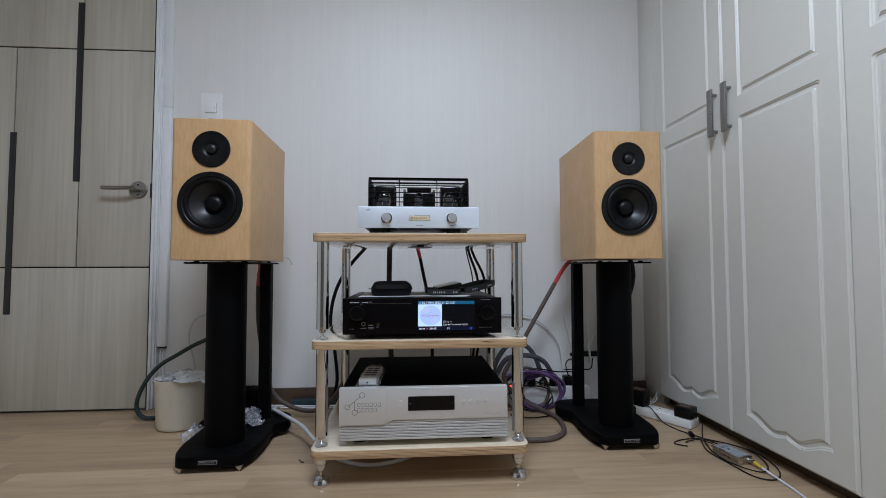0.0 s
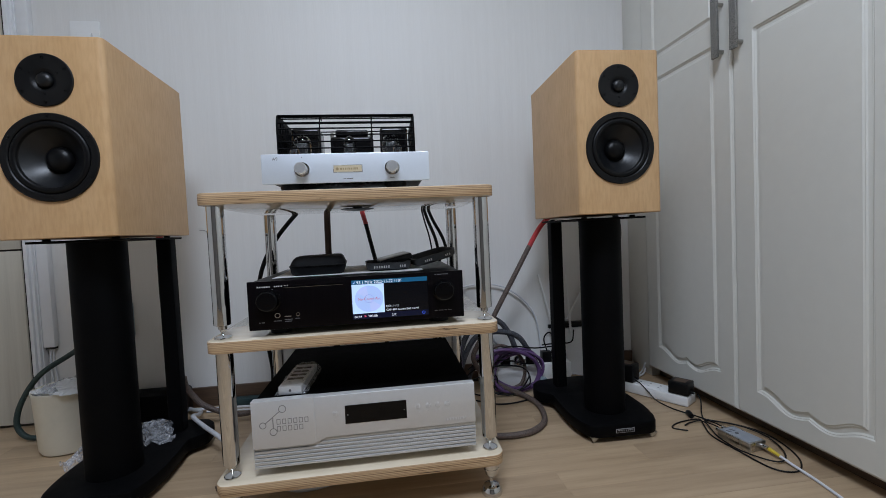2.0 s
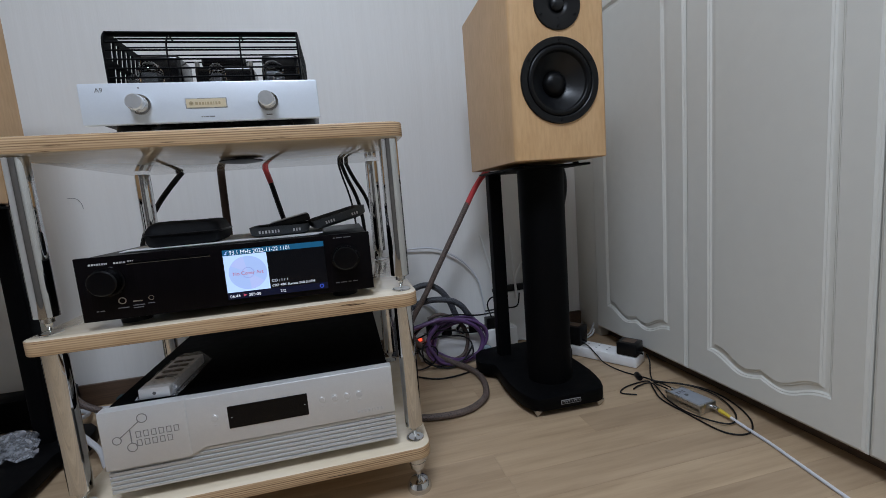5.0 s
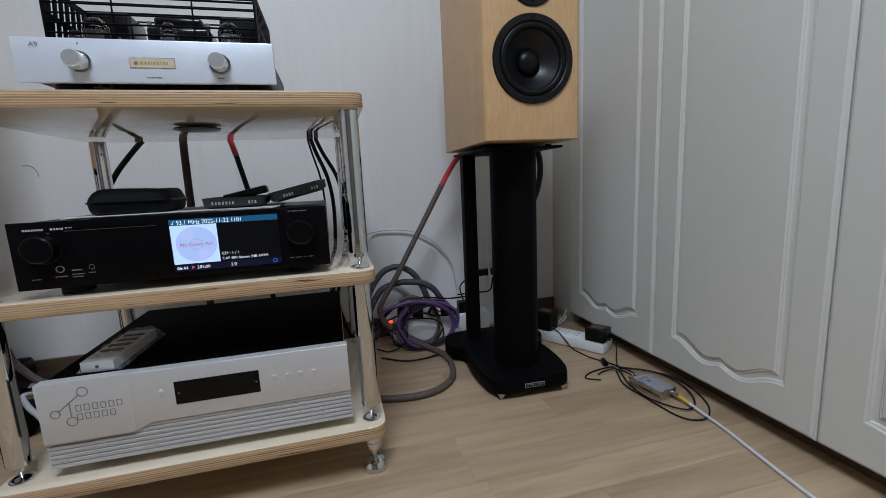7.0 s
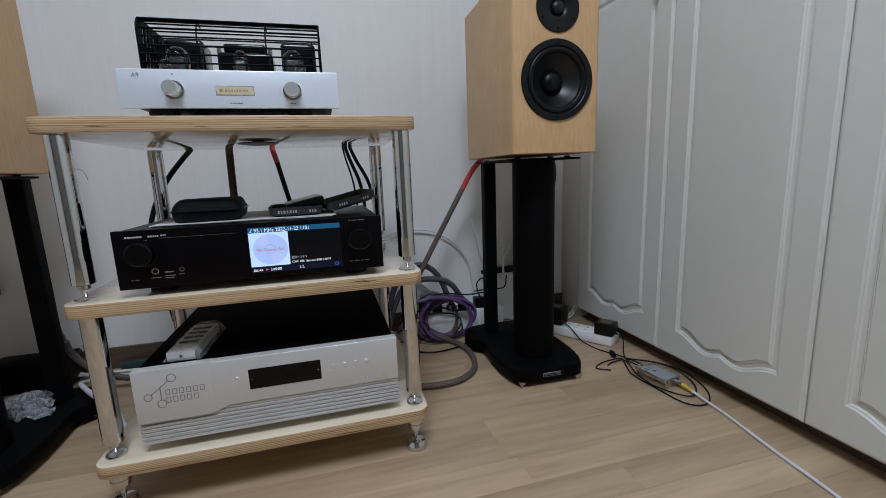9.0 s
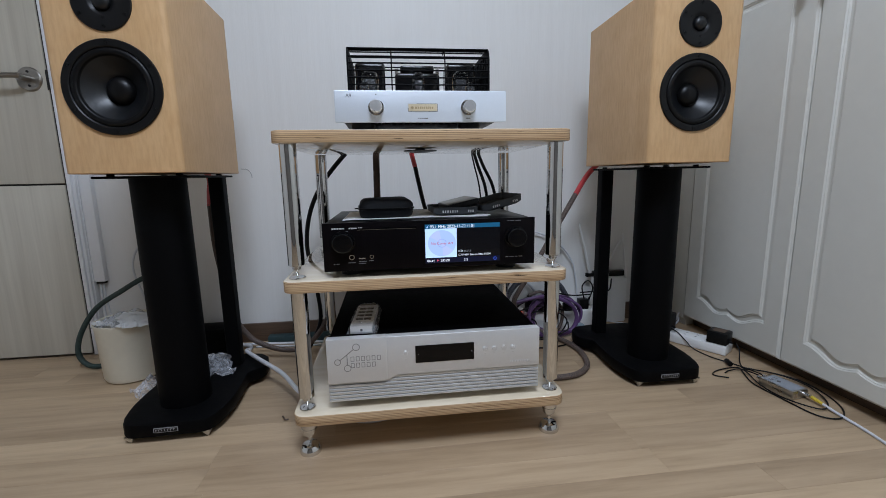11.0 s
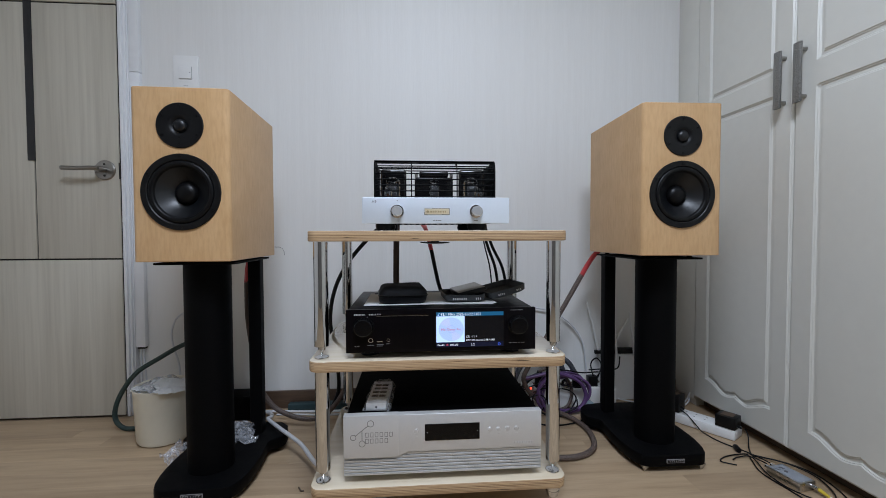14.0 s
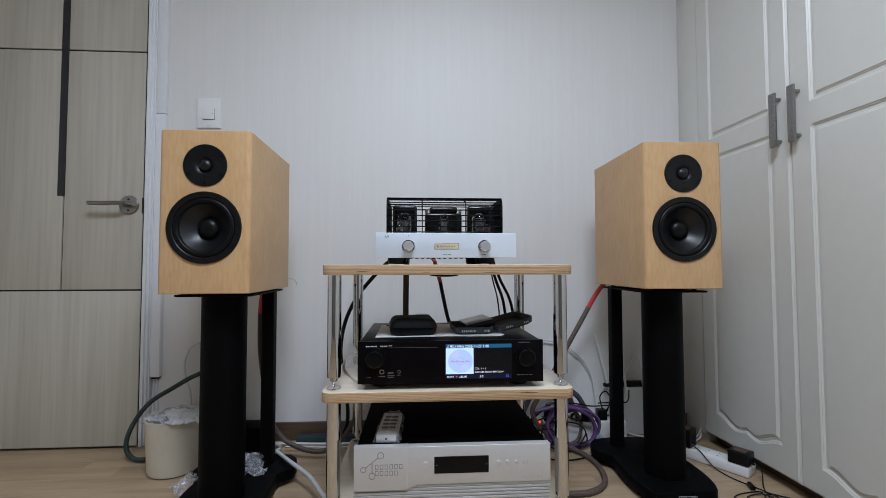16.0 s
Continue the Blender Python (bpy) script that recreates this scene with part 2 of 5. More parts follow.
PALE_INK = mat("pale_print", (0.55, 0.55, 0.55), 0.5)
BADGE_GREY = mat("badge_print", (0.30, 0.30, 0.31), 0.5)
GREY_INK = mat("grey_print", (0.16, 0.16, 0.17), 0.5)
WHITE_PLASTIC = speckled("white_plastic", (0.82, 0.82, 0.81), 0.35, 0, 60, 0.03)
CREAM_PLASTIC = speckled("cream_plastic", (0.78, 0.74, 0.62), 0.38, 0, 40, 0.05)
PAPER = speckled("white_paper", (0.76, 0.77, 0.78), 0.75, 0, 30, 0.05)
WHITE_CABLE = speckled("white_cable", (0.66, 0.67, 0.70), 0.4, 0, 80, 0.05)
BLACK_CABLE = mat("black_cable", (0.006, 0.006, 0.0065), 0.42, 0, 0.25)
GREEN_CABLE = braid_material("dark_green_sleeve", (0.028, 0.055, 0.05), (0.012, 0.02, 0.02), 500)
BROWN_BRAID = braid_material("brown_braided_sleeve", (0.13, 0.095, 0.08), (0.03, 0.022, 0.02), 330)
GREY_BRAID = braid_material("grey_braided_sleeve", (0.075, 0.08, 0.095), (0.006, 0.006, 0.008), 300)
BROWN_FLAT = speckled("brown_flat_cable", (0.055, 0.032, 0.022), 0.5)
RED_SLEEVE = speckled("red_shrink_sleeve", (0.55, 0.055, 0.06), 0.4)
PURPLE_CABLE = speckled("purple_cable", (0.12, 0.06, 0.17), 0.35, 0, 90, 0.1)
TEAL = speckled("teal_card", (0.03, 0.062, 0.068), 0.5)
BLUE_GREY = speckled("grey_blue_plastic", (0.28, 0.36, 0.40), 0.45)
BLUE_PLATE = speckled("grey_blue_label", (0.36, 0.39, 0.44), 0.4, 0.3)
YELLOW = speckled("yellow_boot", (0.70, 0.52, 0.05), 0.45)
TUBE_GLASS = glass_material("tube_glass", (0.95, 0.97, 1.0))
PLAYER_FRONT = speckled("black_anodised_front", (0.0040, 0.0030, 0.0038), 0.32, 0.0, 1.0, 0.5, (500, 500, 14), 0.12, 0.0003, 0.08)
GLOSS_BLACK = speckled("gloss_black_lacquer", (0.004, 0.004, 0.0045), 0.14, 0.0, 150, 0.2, (1, 1, 1), 0.03, 0.0002, 0.5)
KNOB_BLACK = speckled("black_anodised_knob", (0.003, 0.003, 0.0035), 0.22, 0.0, 200, 0.2, (1, 1, 1), 0.04, 0.0002, 0.16)
DARK_GLASS = mat("black_glass", (0.002, 0.002, 0.0025), 0.06, 0, 0.2)
FILM = film_material("clear_film", 0.20)
FILM_DENSE = film_material("crumpled_film", 0.27)
AMBER = glow("tube_heater_glow", (1.0, 0.45, 0.15), 0.03)
RED_LED = glow("red_switch_glow", (1.0, 0.07, 0.03), 2.0)
SCREEN_DARK = glow("screen_dark", (0.0012, 0.0015, 0.003), 1.0)
SCREEN_BAR = glow("screen_title_bar", (0.010, 0.10, 0.22), 1.0)
SCREEN_FOOT = glow("screen_foot_bar", (0.003, 0.005, 0.022), 1.0)
SCREEN_TEXT = glow("screen_text", (0.80, 0.86, 1.0), 1.2)
SCREEN_RED = glow("screen_red", (0.62, 0.10, 0.18), 0.9)
SCREEN_BLUE = glow("screen_blue", (0.05, 0.12, 0.8), 1.0)
SCREEN_ART = glow("screen_cover", (0.50, 0.70, 1.05), 1.2)
SCREEN_DISC = glow("screen_cover_disc", (0.40, 0.56, 0.98), 1.1)
SCREEN_SECTOR = glow("screen_cover_sector", (0.47, 0.57, 0.99), 1.1)
SCREEN_RING = glow("screen_cover_ring", (0.32, 0.40, 0.80), 1.0)
LIGHT_PANEL = glow("ceiling_diffuser", (0.85, 0.95, 1.12), 3.6)


# ---- mesh helpers ----
def part(name, bm, material, parent=None, label="", smooth=35):
    me = bpy.data.meshes.new(name)
    bmesh.ops.recalc_face_normals(bm, faces=bm.faces)
    bm.to_mesh(me)
    bm.free()
    for m in material if isinstance(material, (list, tuple)) else (material,):
        me.materials.append(m)
    if smooth:
        me.polygons.foreach_set("use_smooth", [True] * len(me.polygons))
        me.set_sharp_from_angle(angle=radians(smooth))
    ob = new(name, me)
    if parent:
        ob.parent = parent
    if label:
        ob["label"] = label
    return ob


def thing(name, label, category, m=None, group="", kind=""):
    ob = new(name)
    ob.empty_display_size = 0.05
    ob.matrix_world = m or Matrix()
    return tagged(ob, label, category, group, kind)


def bx(bm, x0, x1, y0, y1, z0, z1, bevel=0.0, seg=2, m=None):
    r = bmesh.ops.create_cube(bm, size=1.0)
    vs = r["verts"]
    bmesh.ops.transform(bm, verts=vs, matrix=Matrix.Translation(((x0 + x1) / 2, (y0 + y1) / 2, (z0 + z1) / 2)) @ Matrix.Diagonal((x1 - x0, y1 - y0, z1 - z0, 1)))
    if bevel:
        es = list({e for v in vs for e in v.link_edges})
        r = bmesh.ops.bevel(bm, geom=es, offset=bevel, segments=seg, affect="EDGES", profile=0.5)
        vs = list({v for f in r["faces"] for v in f.verts} | {v for v in vs if v.is_valid})
    if m:
        bmesh.ops.transform(bm, verts=vs, matrix=m)
    return vs


def box(*a, **k):
    bm = bmesh.new()
    bx(bm, *a, **k)
    return bm


def lathe(profile, seg=32, m=None, bm=None, closed=False):
    """Turns (radius, height) pairs round z."""
    bm = bm or bmesh.new()
    rings, vs = [], []
    for r, h in profile:
        if r < 1e-6:
            ring = [bm.verts.new((0, 0, h))]
        else:
            ring = [bm.verts.new((r * math.cos(2 * math.pi * i / seg), r * math.sin(2 * math.pi * i / seg), h)) for i in range(seg)]
        rings.append(ring)
        vs += ring
    for a, b in zip(rings, rings[1:] + ([rings[0]] if closed else [])):
        for i in range(seg):
            j = (i + 1) % seg
            if len(a) == 1 and len(b) == 1:
                continue
            if len(a) == 1:
                bm.faces.new((a[0], b[i], b[j]))
            elif len(b) == 1:
                bm.faces.new((a[i], b[0], a[j]))
            else:
                bm.faces.new((a[i], b[i], b[j], a[j]))
    if m:
        bmesh.ops.transform(bm, verts=vs, matrix=m)
    return bm


def rod(p, q, r, seg=12, bm=None, r2=None):
    p, q = Vector(p), Vector(q)
    d = q - p
    m = Matrix.Translation(p) @ d.to_track_quat("Z", "Y").to_matrix().to_4x4()
    r2 = r if r2 is None else r2
    return lathe([(0, 0), (r, 0), (r2, d.length), (0, d.length)], seg, m, bm)


def glide(points, per=6):
    """Catmull-Rom through the points."""
    pts = [Vector(p) for p in points]
    pts = [2 * pts[0] - pts[1]] + pts + [2 * pts[-1] - pts[-2]]
    out = []
    for a, b, c, d in zip(pts, pts[1:], pts[2:], pts[3:]):
        for i in range(per):
            t = i / per
            out.append(0.5 * (2 * b + (c - a) * t + (2 * a - 5 * b + 4 * c - d) * t * t + (3 * b - a - 3 * c + d) * t ** 3))
    out.append(pts[-2])
    return out


def sweep(points, r, seg=8, flat=1.0, per=6, bm=None):
    """A cord through the points; flat squeezes its section."""
    bm = bm or bmesh.new()
    path = glide(points, per)
    rings = []
    up = Vector((0.3, 0.2, 1)).normalized()
    for i, p in enumerate(path):
        d = (path[min(i + 1, len(path) - 1)] - path[max(i - 1, 0)]).normalized()
        side = d.cross(up)
        side = side.normalized() if side.length > 1e-4 else Vector((1, 0, 0))
        nrm = side.cross(d).normalized()
        up = nrm
        rings.append([bm.verts.new(p + r * (math.cos(a) * side + flat * math.sin(a) * nrm)) for a in (2 * math.pi * k / seg for k in range(seg))])
    for a, b in zip(rings, rings[1:]):
        for i in range(seg):
            bm.faces.new((a[i], a[(i + 1) % seg], b[(i + 1) % seg], b[i]))
    bm.faces.new(rings[0])
    bm.faces.new(rings[-1])
    return bm


def plate(outline, z0, z1, bevel=0.0, m=None, bm=None, seg=2):
    """A flat slab with that outline in x and y."""
    bm = bm or bmesh.new()
    f = bm.faces.new([bm.verts.new((x, y, z0)) for x, y in outline])
    r = bmesh.ops.extrude_face_region(bm, geom=[f])
    top = [v for v in r["geom"] if isinstance(v, bmesh.types.BMVert)]
    bmesh.ops.translate(bm, verts=top, vec=(0, 0, z1 - z0))
    vs = list(f.verts) + top
    if bevel:
        es = [e for e in {e for v in vs for e in v.link_edges} if abs(e.verts[0].co.z - e.verts[1].co.z) < 1e-6]
        r = bmesh.ops.bevel(bm, geom=es, offset=bevel, segments=seg, affect="EDGES", profile=0.5)
        vs = list({v for g in r["faces"] for v in g.verts} | {v for v in vs if v.is_valid})
    if m:
        bmesh.ops.transform(bm, verts=vs, matrix=m)
    return bm


def round_rect(x0, x1, y0, y1, r, seg=5):
    out = []
    for cx, cy, a0 in ((x1 - r, y1 - r, 0), (x0 + r, y1 - r, 90), (x0 + r, y0 + r, 180), (x1 - r, y0 + r, 270)):
        for i in range(seg + 1):
            a = radians(a0 + 90 * i / seg)
            out.append((cx + r * math.cos(a), cy + r * math.sin(a)))
    return out


FRONT = Matrix.Rotation(radians(90), 4, "X")      # a slab in x and y turned to stand in x and z, thickness towards -y


def front_plate(outline, y, thick, bevel=0.0, bm=None):
    """A slab that stands in x and z, its back at y and its face thick nearer the viewer."""
    return plate(outline, 0, thick, bevel, Matrix.Translation((0, y, 0)) @ FRONT, bm)


def text_mesh(body, size, align="LEFT"):
    cu = bpy.data.curves.new("writing", "FONT")
    cu.body, cu.size, cu.align_x = body, size, align
    ob = new("writing", cu)
    bpy.context.view_layer.update()
    me = bpy.data.meshes.new_from_object(ob.evaluated_get(bpy.context.evaluated_depsgraph_get()))
    bpy.data.objects.remove(ob)
    return me


def front_text(name, body, size, x, y, z, material, parent, align="LEFT", stretch=1.0):
    me = text_mesh(body, size, align)
    me.transform(Matrix.Translation((x, y, z)) @ FRONT @ Matrix.Diagonal((stretch, 1, 1, 1)))
    me.materials.clear()
    me.materials.append(material)
    ob = new(name, me)
    ob.parent = parent
    return ob


def bars(bm, x, y, z, widths, h, gap, t=0.0004):
    """A row of plain upright bars in place of small print."""
    for w in widths:
        bx(bm, x, x + w, y - t, y, z, z + h)
        x += w + gap
    return bm


# ---- the room ----
WALL_Y, CAB_X = 1.905, 1.072
LEFT_X, BACK_Y, CEIL = -2.05, -1.9, 2.30
RIGHT_X = 1.75


def structure(name, bm, material, label, category):
    return tagged(part(name, bm, material), label, category, kind="structure")


bm = box(LEFT_X - 0.1, -1.955, WALL_Y, WALL_Y + 0.12, 0, CEIL)
bx(bm, -1.955, -1.085, WALL_Y, WALL_Y + 0.12, 2.06, CEIL)
bx(bm, -1.085, RIGHT_X + 0.1, WALL_Y, WALL_Y + 0.12, 0, CEIL)
structure("wall_north", bm, WALLPAPER, "off-white wallpaper with fine glossy vertical streaks", "wall")
structure("wall_west", box(LEFT_X - 0.12, LEFT_X, BACK_Y - 0.12, WALL_Y, 0, CEIL), WALLPAPER, "off-white streaked wallpaper wall", "wall")
structure("wall_south", box(LEFT_X, RIGHT_X, BACK_Y - 0.12, BACK_Y, 0, CEIL), DARK_WALL, "unseen plain wall behind the camera, made dark to deepen reflections", "wall")
structure("wall_east", box(RIGHT_X, RIGHT_X + 0.12, BACK_Y - 0.12, WALL_Y, 0, CEIL), WALLPAPER, "off-white streaked wallpaper wall", "wall")
structure("ceiling", box(LEFT_X, RIGHT_X, BACK_Y, WALL_Y, CEIL, CEIL + 0.1), CEILING_PAPER, "plain white papered ceiling", "ceiling")
structure("baseboard", box(-1.026, 1.077, WALL_Y - 0.012, WALL_Y - 0.0005, 0.001, 0.07, 0.002), BASE_WOOD, "low dark brown wooden baseboard along the wall", "baseboard")
floor = structure("floor", box(LEFT_X - 0.1, RIGHT_X + 0.1, BACK_Y - 0.1, WALL_Y + 0.2, -0.06, -0.004), DARK_GAP, "light oak vinyl plank floor with faint joints", "floor")

ceiling_light = thing("ceiling_light", "wide white ceiling light with a frosted panel", "ceiling light", pose(LAMP[0], LAMP[1], 0))
part("housing", box(-0.39, 0.39, -0.35, 0.35, 2.245, 2.299, 0.01), WHITE_PLASTIC, ceiling_light)
part("diffuser", box(-0.37, 0.37, -0.33, 0.33, 2.235, 2.246, 0.004), LIGHT_PANEL, ceiling_light, "glowing frosted panel")


# door: a flush leaf of laminate boards parted by dark joints, with two black inlays
DY = 1.862
door = thing("door_1", "closed grey oak laminate door with black inlay strips", "door", kind="structure")
part("door_leaf", box(-1.95, -1.092, DY + 0.006, DY + 0.042, 0.008, 2.05), DARK_GAP, door)
G = 0.0030
XA, XB, ZA, ZB = -1.380, -1.640, 0.592, 1.515
for x0, x1, z0, z1 in (
    (-1.95, -1.092, 0.010, ZA - G), (XA + G, -1.092, ZA + G, ZB - G), (XB + G, XA - G, ZA + G, ZB - G),
    (-1.95, XB - G, ZA + G, ZB - G), (XA + G, -1.092, ZB + G, 2.05), (-1.95, XA - G, ZB + G, 2.05)):
    part("panel", box(x0, x1, DY, DY + 0.008, z0, z1, 0.0012), DOOR_WOOD, door)
part("inlay_strip", box(XA - 0.0215, XA + 0.0045, DY - 0.003, DY + 0.006, 0.950, 1.715, 0.001), BLACK_STRIP, door, "black inlay strip")
part("inlay_strip", box(XB - 0.012, XB + 0.012, DY - 0.003, DY + 0.006, 0.40, 1.153, 0.001), BLACK_STRIP, door, "black inlay strip")
HX, HZ = -1.139, 0.917
handle = part("door_handle", lathe([(0, 0), (0.036, 0), (0.036, 0.004), (0.033, 0.007), (0, 0.007)], 40, Matrix.Translation((HX, DY, HZ)) @ FRONT), DARK_STEEL, door, "satin nickel lever handle")
bm = rod((HX, DY, HZ), (HX, DY - 0.048, HZ), 0.0105, 20)
sweep([(HX + 0.008, DY - 0.046, HZ), (HX - 0.02, DY - 0.05, HZ + 0.001), (HX - 0.06, DY - 0.05, HZ - 0.0005), (HX - 0.09, DY - 0.049, HZ), (HX - 0.116, DY - 0.046, HZ + 0.001)], 0.0098, 12, 0.8, 8, bm)
part("lever", bm, DARK_STEEL, handle)
bm = rod((HX + 0.001, DY - 0.0095, HZ + 0.021), (HX + 0.001, DY - 0.006, HZ + 0.021), 0.0035)
rod((HX + 0.001, DY - 0.0095, HZ - 0.021), (HX + 0.001, DY - 0.006, HZ - 0.021), 0.0035, bm=bm)
part("screw", bm, DARK_GAP, handle)
part("latch", box(-1.0925, -1.0885, DY - 0.002, DY + 0.02, 0.885, 0.945, 0.001), DARK_GAP, door)

frame_ob = thing("door_frame", "white painted stepped wooden door frame", "door frame", kind="structure")
for nm, x0, x1, y0, z0, z1 in (
    ("jamb", -1.0885, -1.0775, DY + 0.004, 0.001, 2.06), ("casing", -1.0773, -1.0685, DY + 0.012, 0.001, 2.06), ("casing_edge", -1.0683, -1.0635, DY + 0.020, 0.001, 2.06),
    ("jamb", -1.978, -1.953, DY + 0.004, 0.001, 2.06), ("head", -1.953, -1.0885, DY + 0.004, 2.052, 2.08)):
    part(nm, box(x0, x1, y0, WALL_Y + 0.02 if x0 < -1.0770 and x1 < -1.07 else WALL_Y - 0.0005, z0, z1, 0.0015), WHITE_PAINT, frame_ob)

duct = thing("cable_duct", "white plastic cable duct fixed to the wall", "cable duct")
part("lower_cover", box(-1.0625, -1.0275, 1.882, WALL_Y - 0.0005, 0.257, 1.2815, 0.003), WHITE_PAINT, duct)
part("upper_cover", box(-1.0625, -1.0275, 1.882, WALL_Y - 0.0005, 1.2830, 2.25, 0.003), WHITE_PAINT, duct)
part("end_collar", box(-1.058, -1.032, 1.886, 1.902, 0.250, 0.2575), DARK_GAP, duct)
bm = sweep([(-1.050, 1.894, 0.256), (-1.050, 1.893, 0.2), (-1.047, 1.89, 0.11), (-1.05, 1.89, 0.006)], 0.0028)
sweep([(-1.041, 1.894, 0.256), (-1.040, 1.893, 0.21), (-1.030, 1.89, 0.12), (-1.02, 1.888, 0.006)], 0.0028, bm=bm)
part("wire", bm, WHITE_CABLE, duct)

switch = thing("light_switch", "square white rocker switch on a white wall plate", "light switch")
part("wall_plate", front_plate(round_rect(-0.914, -0.822, 1.232, 1.353, 0.004), WALL_Y - 0.0005, 0.008, 0.002), WHITE_PLASTIC, switch)
part("rocker", front_plate(round_rect(-0.891, -0.846, 1.266, 1.310, 0.002), WALL_Y - 0.0085, 0.005, 0.0012), WHITE_PLASTIC, switch)
# the shade round the rocker's edge, put in as a thin dark grey rim
part("shadow_line", front_plate(round_rect(-0.8918, -0.8452, 1.2646, 1.3106, 0.002), WALL_Y - 0.0085, 0.0006), GREY_INK, switch)
bm = lathe([(0, 0), (0.0015, 0), (0.0015, 0.0006), (0, 0.0006)], 10, Matrix.Translation((-0.851, WALL_Y - 0.0135, 1.288)) @ FRONT)
part("pilot_dot", bm, GREY_INK, switch)
part("mark", box(-0.876, -0.860, WALL_Y - 0.009, WALL_Y - 0.0085, 1.2395, 1.2410), GREY_INK, switch)

outlet = thing("wall_outlet", "grey-blue wall outlet with a black plug", "outlet")
part("wall_plate", front_plate(round_rect(-0.866, -0.785, 0.27, 0.392, 0.006), WALL_Y - 0.0005, 0.010, 0.002), BLUE_GREY, outlet)
part("plug", lathe([(0, 0), (0.022, 0), (0.022, 0.018), (0.014, 0.034), (0, 0.034)], 24, Matrix.Translation((-0.825, WALL_Y - 0.0105, 0.325)) @ FRONT), BLACK_PLASTIC, outlet)


# built-in wardrobe: doors with a routed panel whose lower edge is scalloped
def panel_loop(u0, u1, v0, v1, scallop):
    """Outline of a routed panel, anticlockwise from the lower start. The scalloped edge falls from its ends into two dips and rises to a cusp in the middle."""
    pts = []
    w = u1 - u0
    r = 0.008
    if scallop:
        half = []
        for i in range(23):
            t = i / 22
            if t < 0.68:
                s = t / 0.68
                z = 0.030 * (0.5 + 0.5 * math.cos(math.pi * s ** 1.15))
            else:
                s = (t - 0.68) / 0.32
                z = 0.012 * s ** 1.6
            half.append((t * 0.5, z))
        curve = half + [(1 - t, z) for t, z in reversed(half[:-1])]
        pts += [(u0 + w * t, v0 + z) for t, z in curve]
    else:
        pts += [(u0, v0), (u1, v0)]
    for a in range(0, 4):
        pts.append((u1 - r + r * math.cos(radians(30 * a)), v1 - r + r * math.sin(radians(30 * a))))
    for a in range(3, 7):
        pts.append((u0 + r + r * math.cos(radians(30 * a)), v1 - r + r * math.sin(radians(30 * a))))
    return pts


# the cutter's section: a double step down, a shallow hollow, a double step up to the panel's field
ROUTING = ((0, 0), (0.0030, -0.0030), (0.0044, -0.0027), (0.0076, -0.0060), (0.0110, -0.0060), (0.0155, -0.0054), (0.0184, -0.0026), (0.0196, -0.0029), (0.0225, -0.0002))


def wardrobe_door(y0, y1, lift):
    """A door leaf in local u (along the wall), v (up), w (towards the room)."""
    width = y1 - y0
    z0, z1 = 0.043, 2.16
    bm = bmesh.new()
    u_in0, u_in1 = 0.057, width - 0.066
    loops = [(u_in0, u_in1, 0.0905 + lift, 1.082 + lift, True), (u_in0, u_in1, 1.147 + lift, 2.09, False)]

    def outline(e):
        return [(e, z0 + e), (width - e, z0 + e), (width - e, z1 - e), (e, z1 - e)]

    rings = [[bm.verts.new((u, v, w)) for u, v in outline(e)] for e, w in ((0, -0.018), (0, -0.0070), (0.0026, -0.0036), (0.0040, -0.0033), (0.0072, 0))]
    for a, b in zip(rings, rings[1:]):
        for i in range(4):
            bm.faces.new((a[i], a[(i + 1) % 4], b[(i + 1) % 4], b[i]))
    bm.faces.new(rings[0])
    rim = rings[-1]
    edges = [bm.edges.get((rim[i], rim[(i + 1) % 4])) for i in range(4)]
    for lp in loops:
        prev = None
        for off, dep in ROUTING:
            ring = [bm.verts.new((u, v, dep)) for u, v in panel_loop(lp[0] + off, lp[1] - off, lp[2] + off, lp[3] - off, lp[4])]
            n = len(ring)
            if prev is None:
                edges += [bm.edges.new((ring[i], ring[(i + 1) % n])) for i in range(n)]
            else:
                for i in range(n):
                    bm.faces.new((prev[i], prev[(i + 1) % n], ring[(i + 1) % n], ring[i]))
            prev = ring
        n = len(prev)
        bmesh.ops.triangle_fill(bm, use_beauty=True, use_dissolve=False, edges=[bm.edges.get((prev[i], prev[(i + 1) % n])) for i in range(n)])
    bmesh.ops.triangle_fill(bm, use_beauty=True, use_dissolve=False, edges=edges)
    # u runs along +y, v up, w towards -x
    bmesh.ops.transform(bm, verts=bm.verts, matrix=Matrix(((0, 0, -1, CAB_X), (1, 0, 0, y0), (0, 1, 0, 0), (0, 0, 0, 1))))
    return bm


def pull_handle(y, z0, z1, parent):
    x = CAB_X - 0.024
    bm = box(x - 0.004, x + 0.004, y - 0.011, y + 0.011, z0, z1, 0.0012)
    h = part("handle", bm, HAMMERED, parent, "hammered pewter bar handle")
    for z in (z0 + 0.018, z1 - 0.018):
        part("post", rod((x + 0.003, y, z), (CAB_X + 0.001, y, z), 0.006, 14), DARK_STEEL, h)
    return h


HAMMERED = mat("hammered_pewter", (0.22, 0.215, 0.205), 0.48, 0.7)
_tc = HAMMERED.node_tree.nodes.new("ShaderNodeTexCoord")
_v = node(HAMMERED, "ShaderNodeTexVoronoi", Scale=330.0)
link(HAMMERED, _tc.outputs["Object"], _v.inputs["Vector"])
link(HAMMERED, ramp(HAMMERED, _v.outputs["Distance"], [(0.1, (0.09, 0.09, 0.085)), (0.6, (0.30, 0.295, 0.28))]).outputs[0], bsdf(HAMMERED).inputs["Base Color"])
bump(HAMMERED, _v.outputs["Distance"], 0.6, 0.0015)

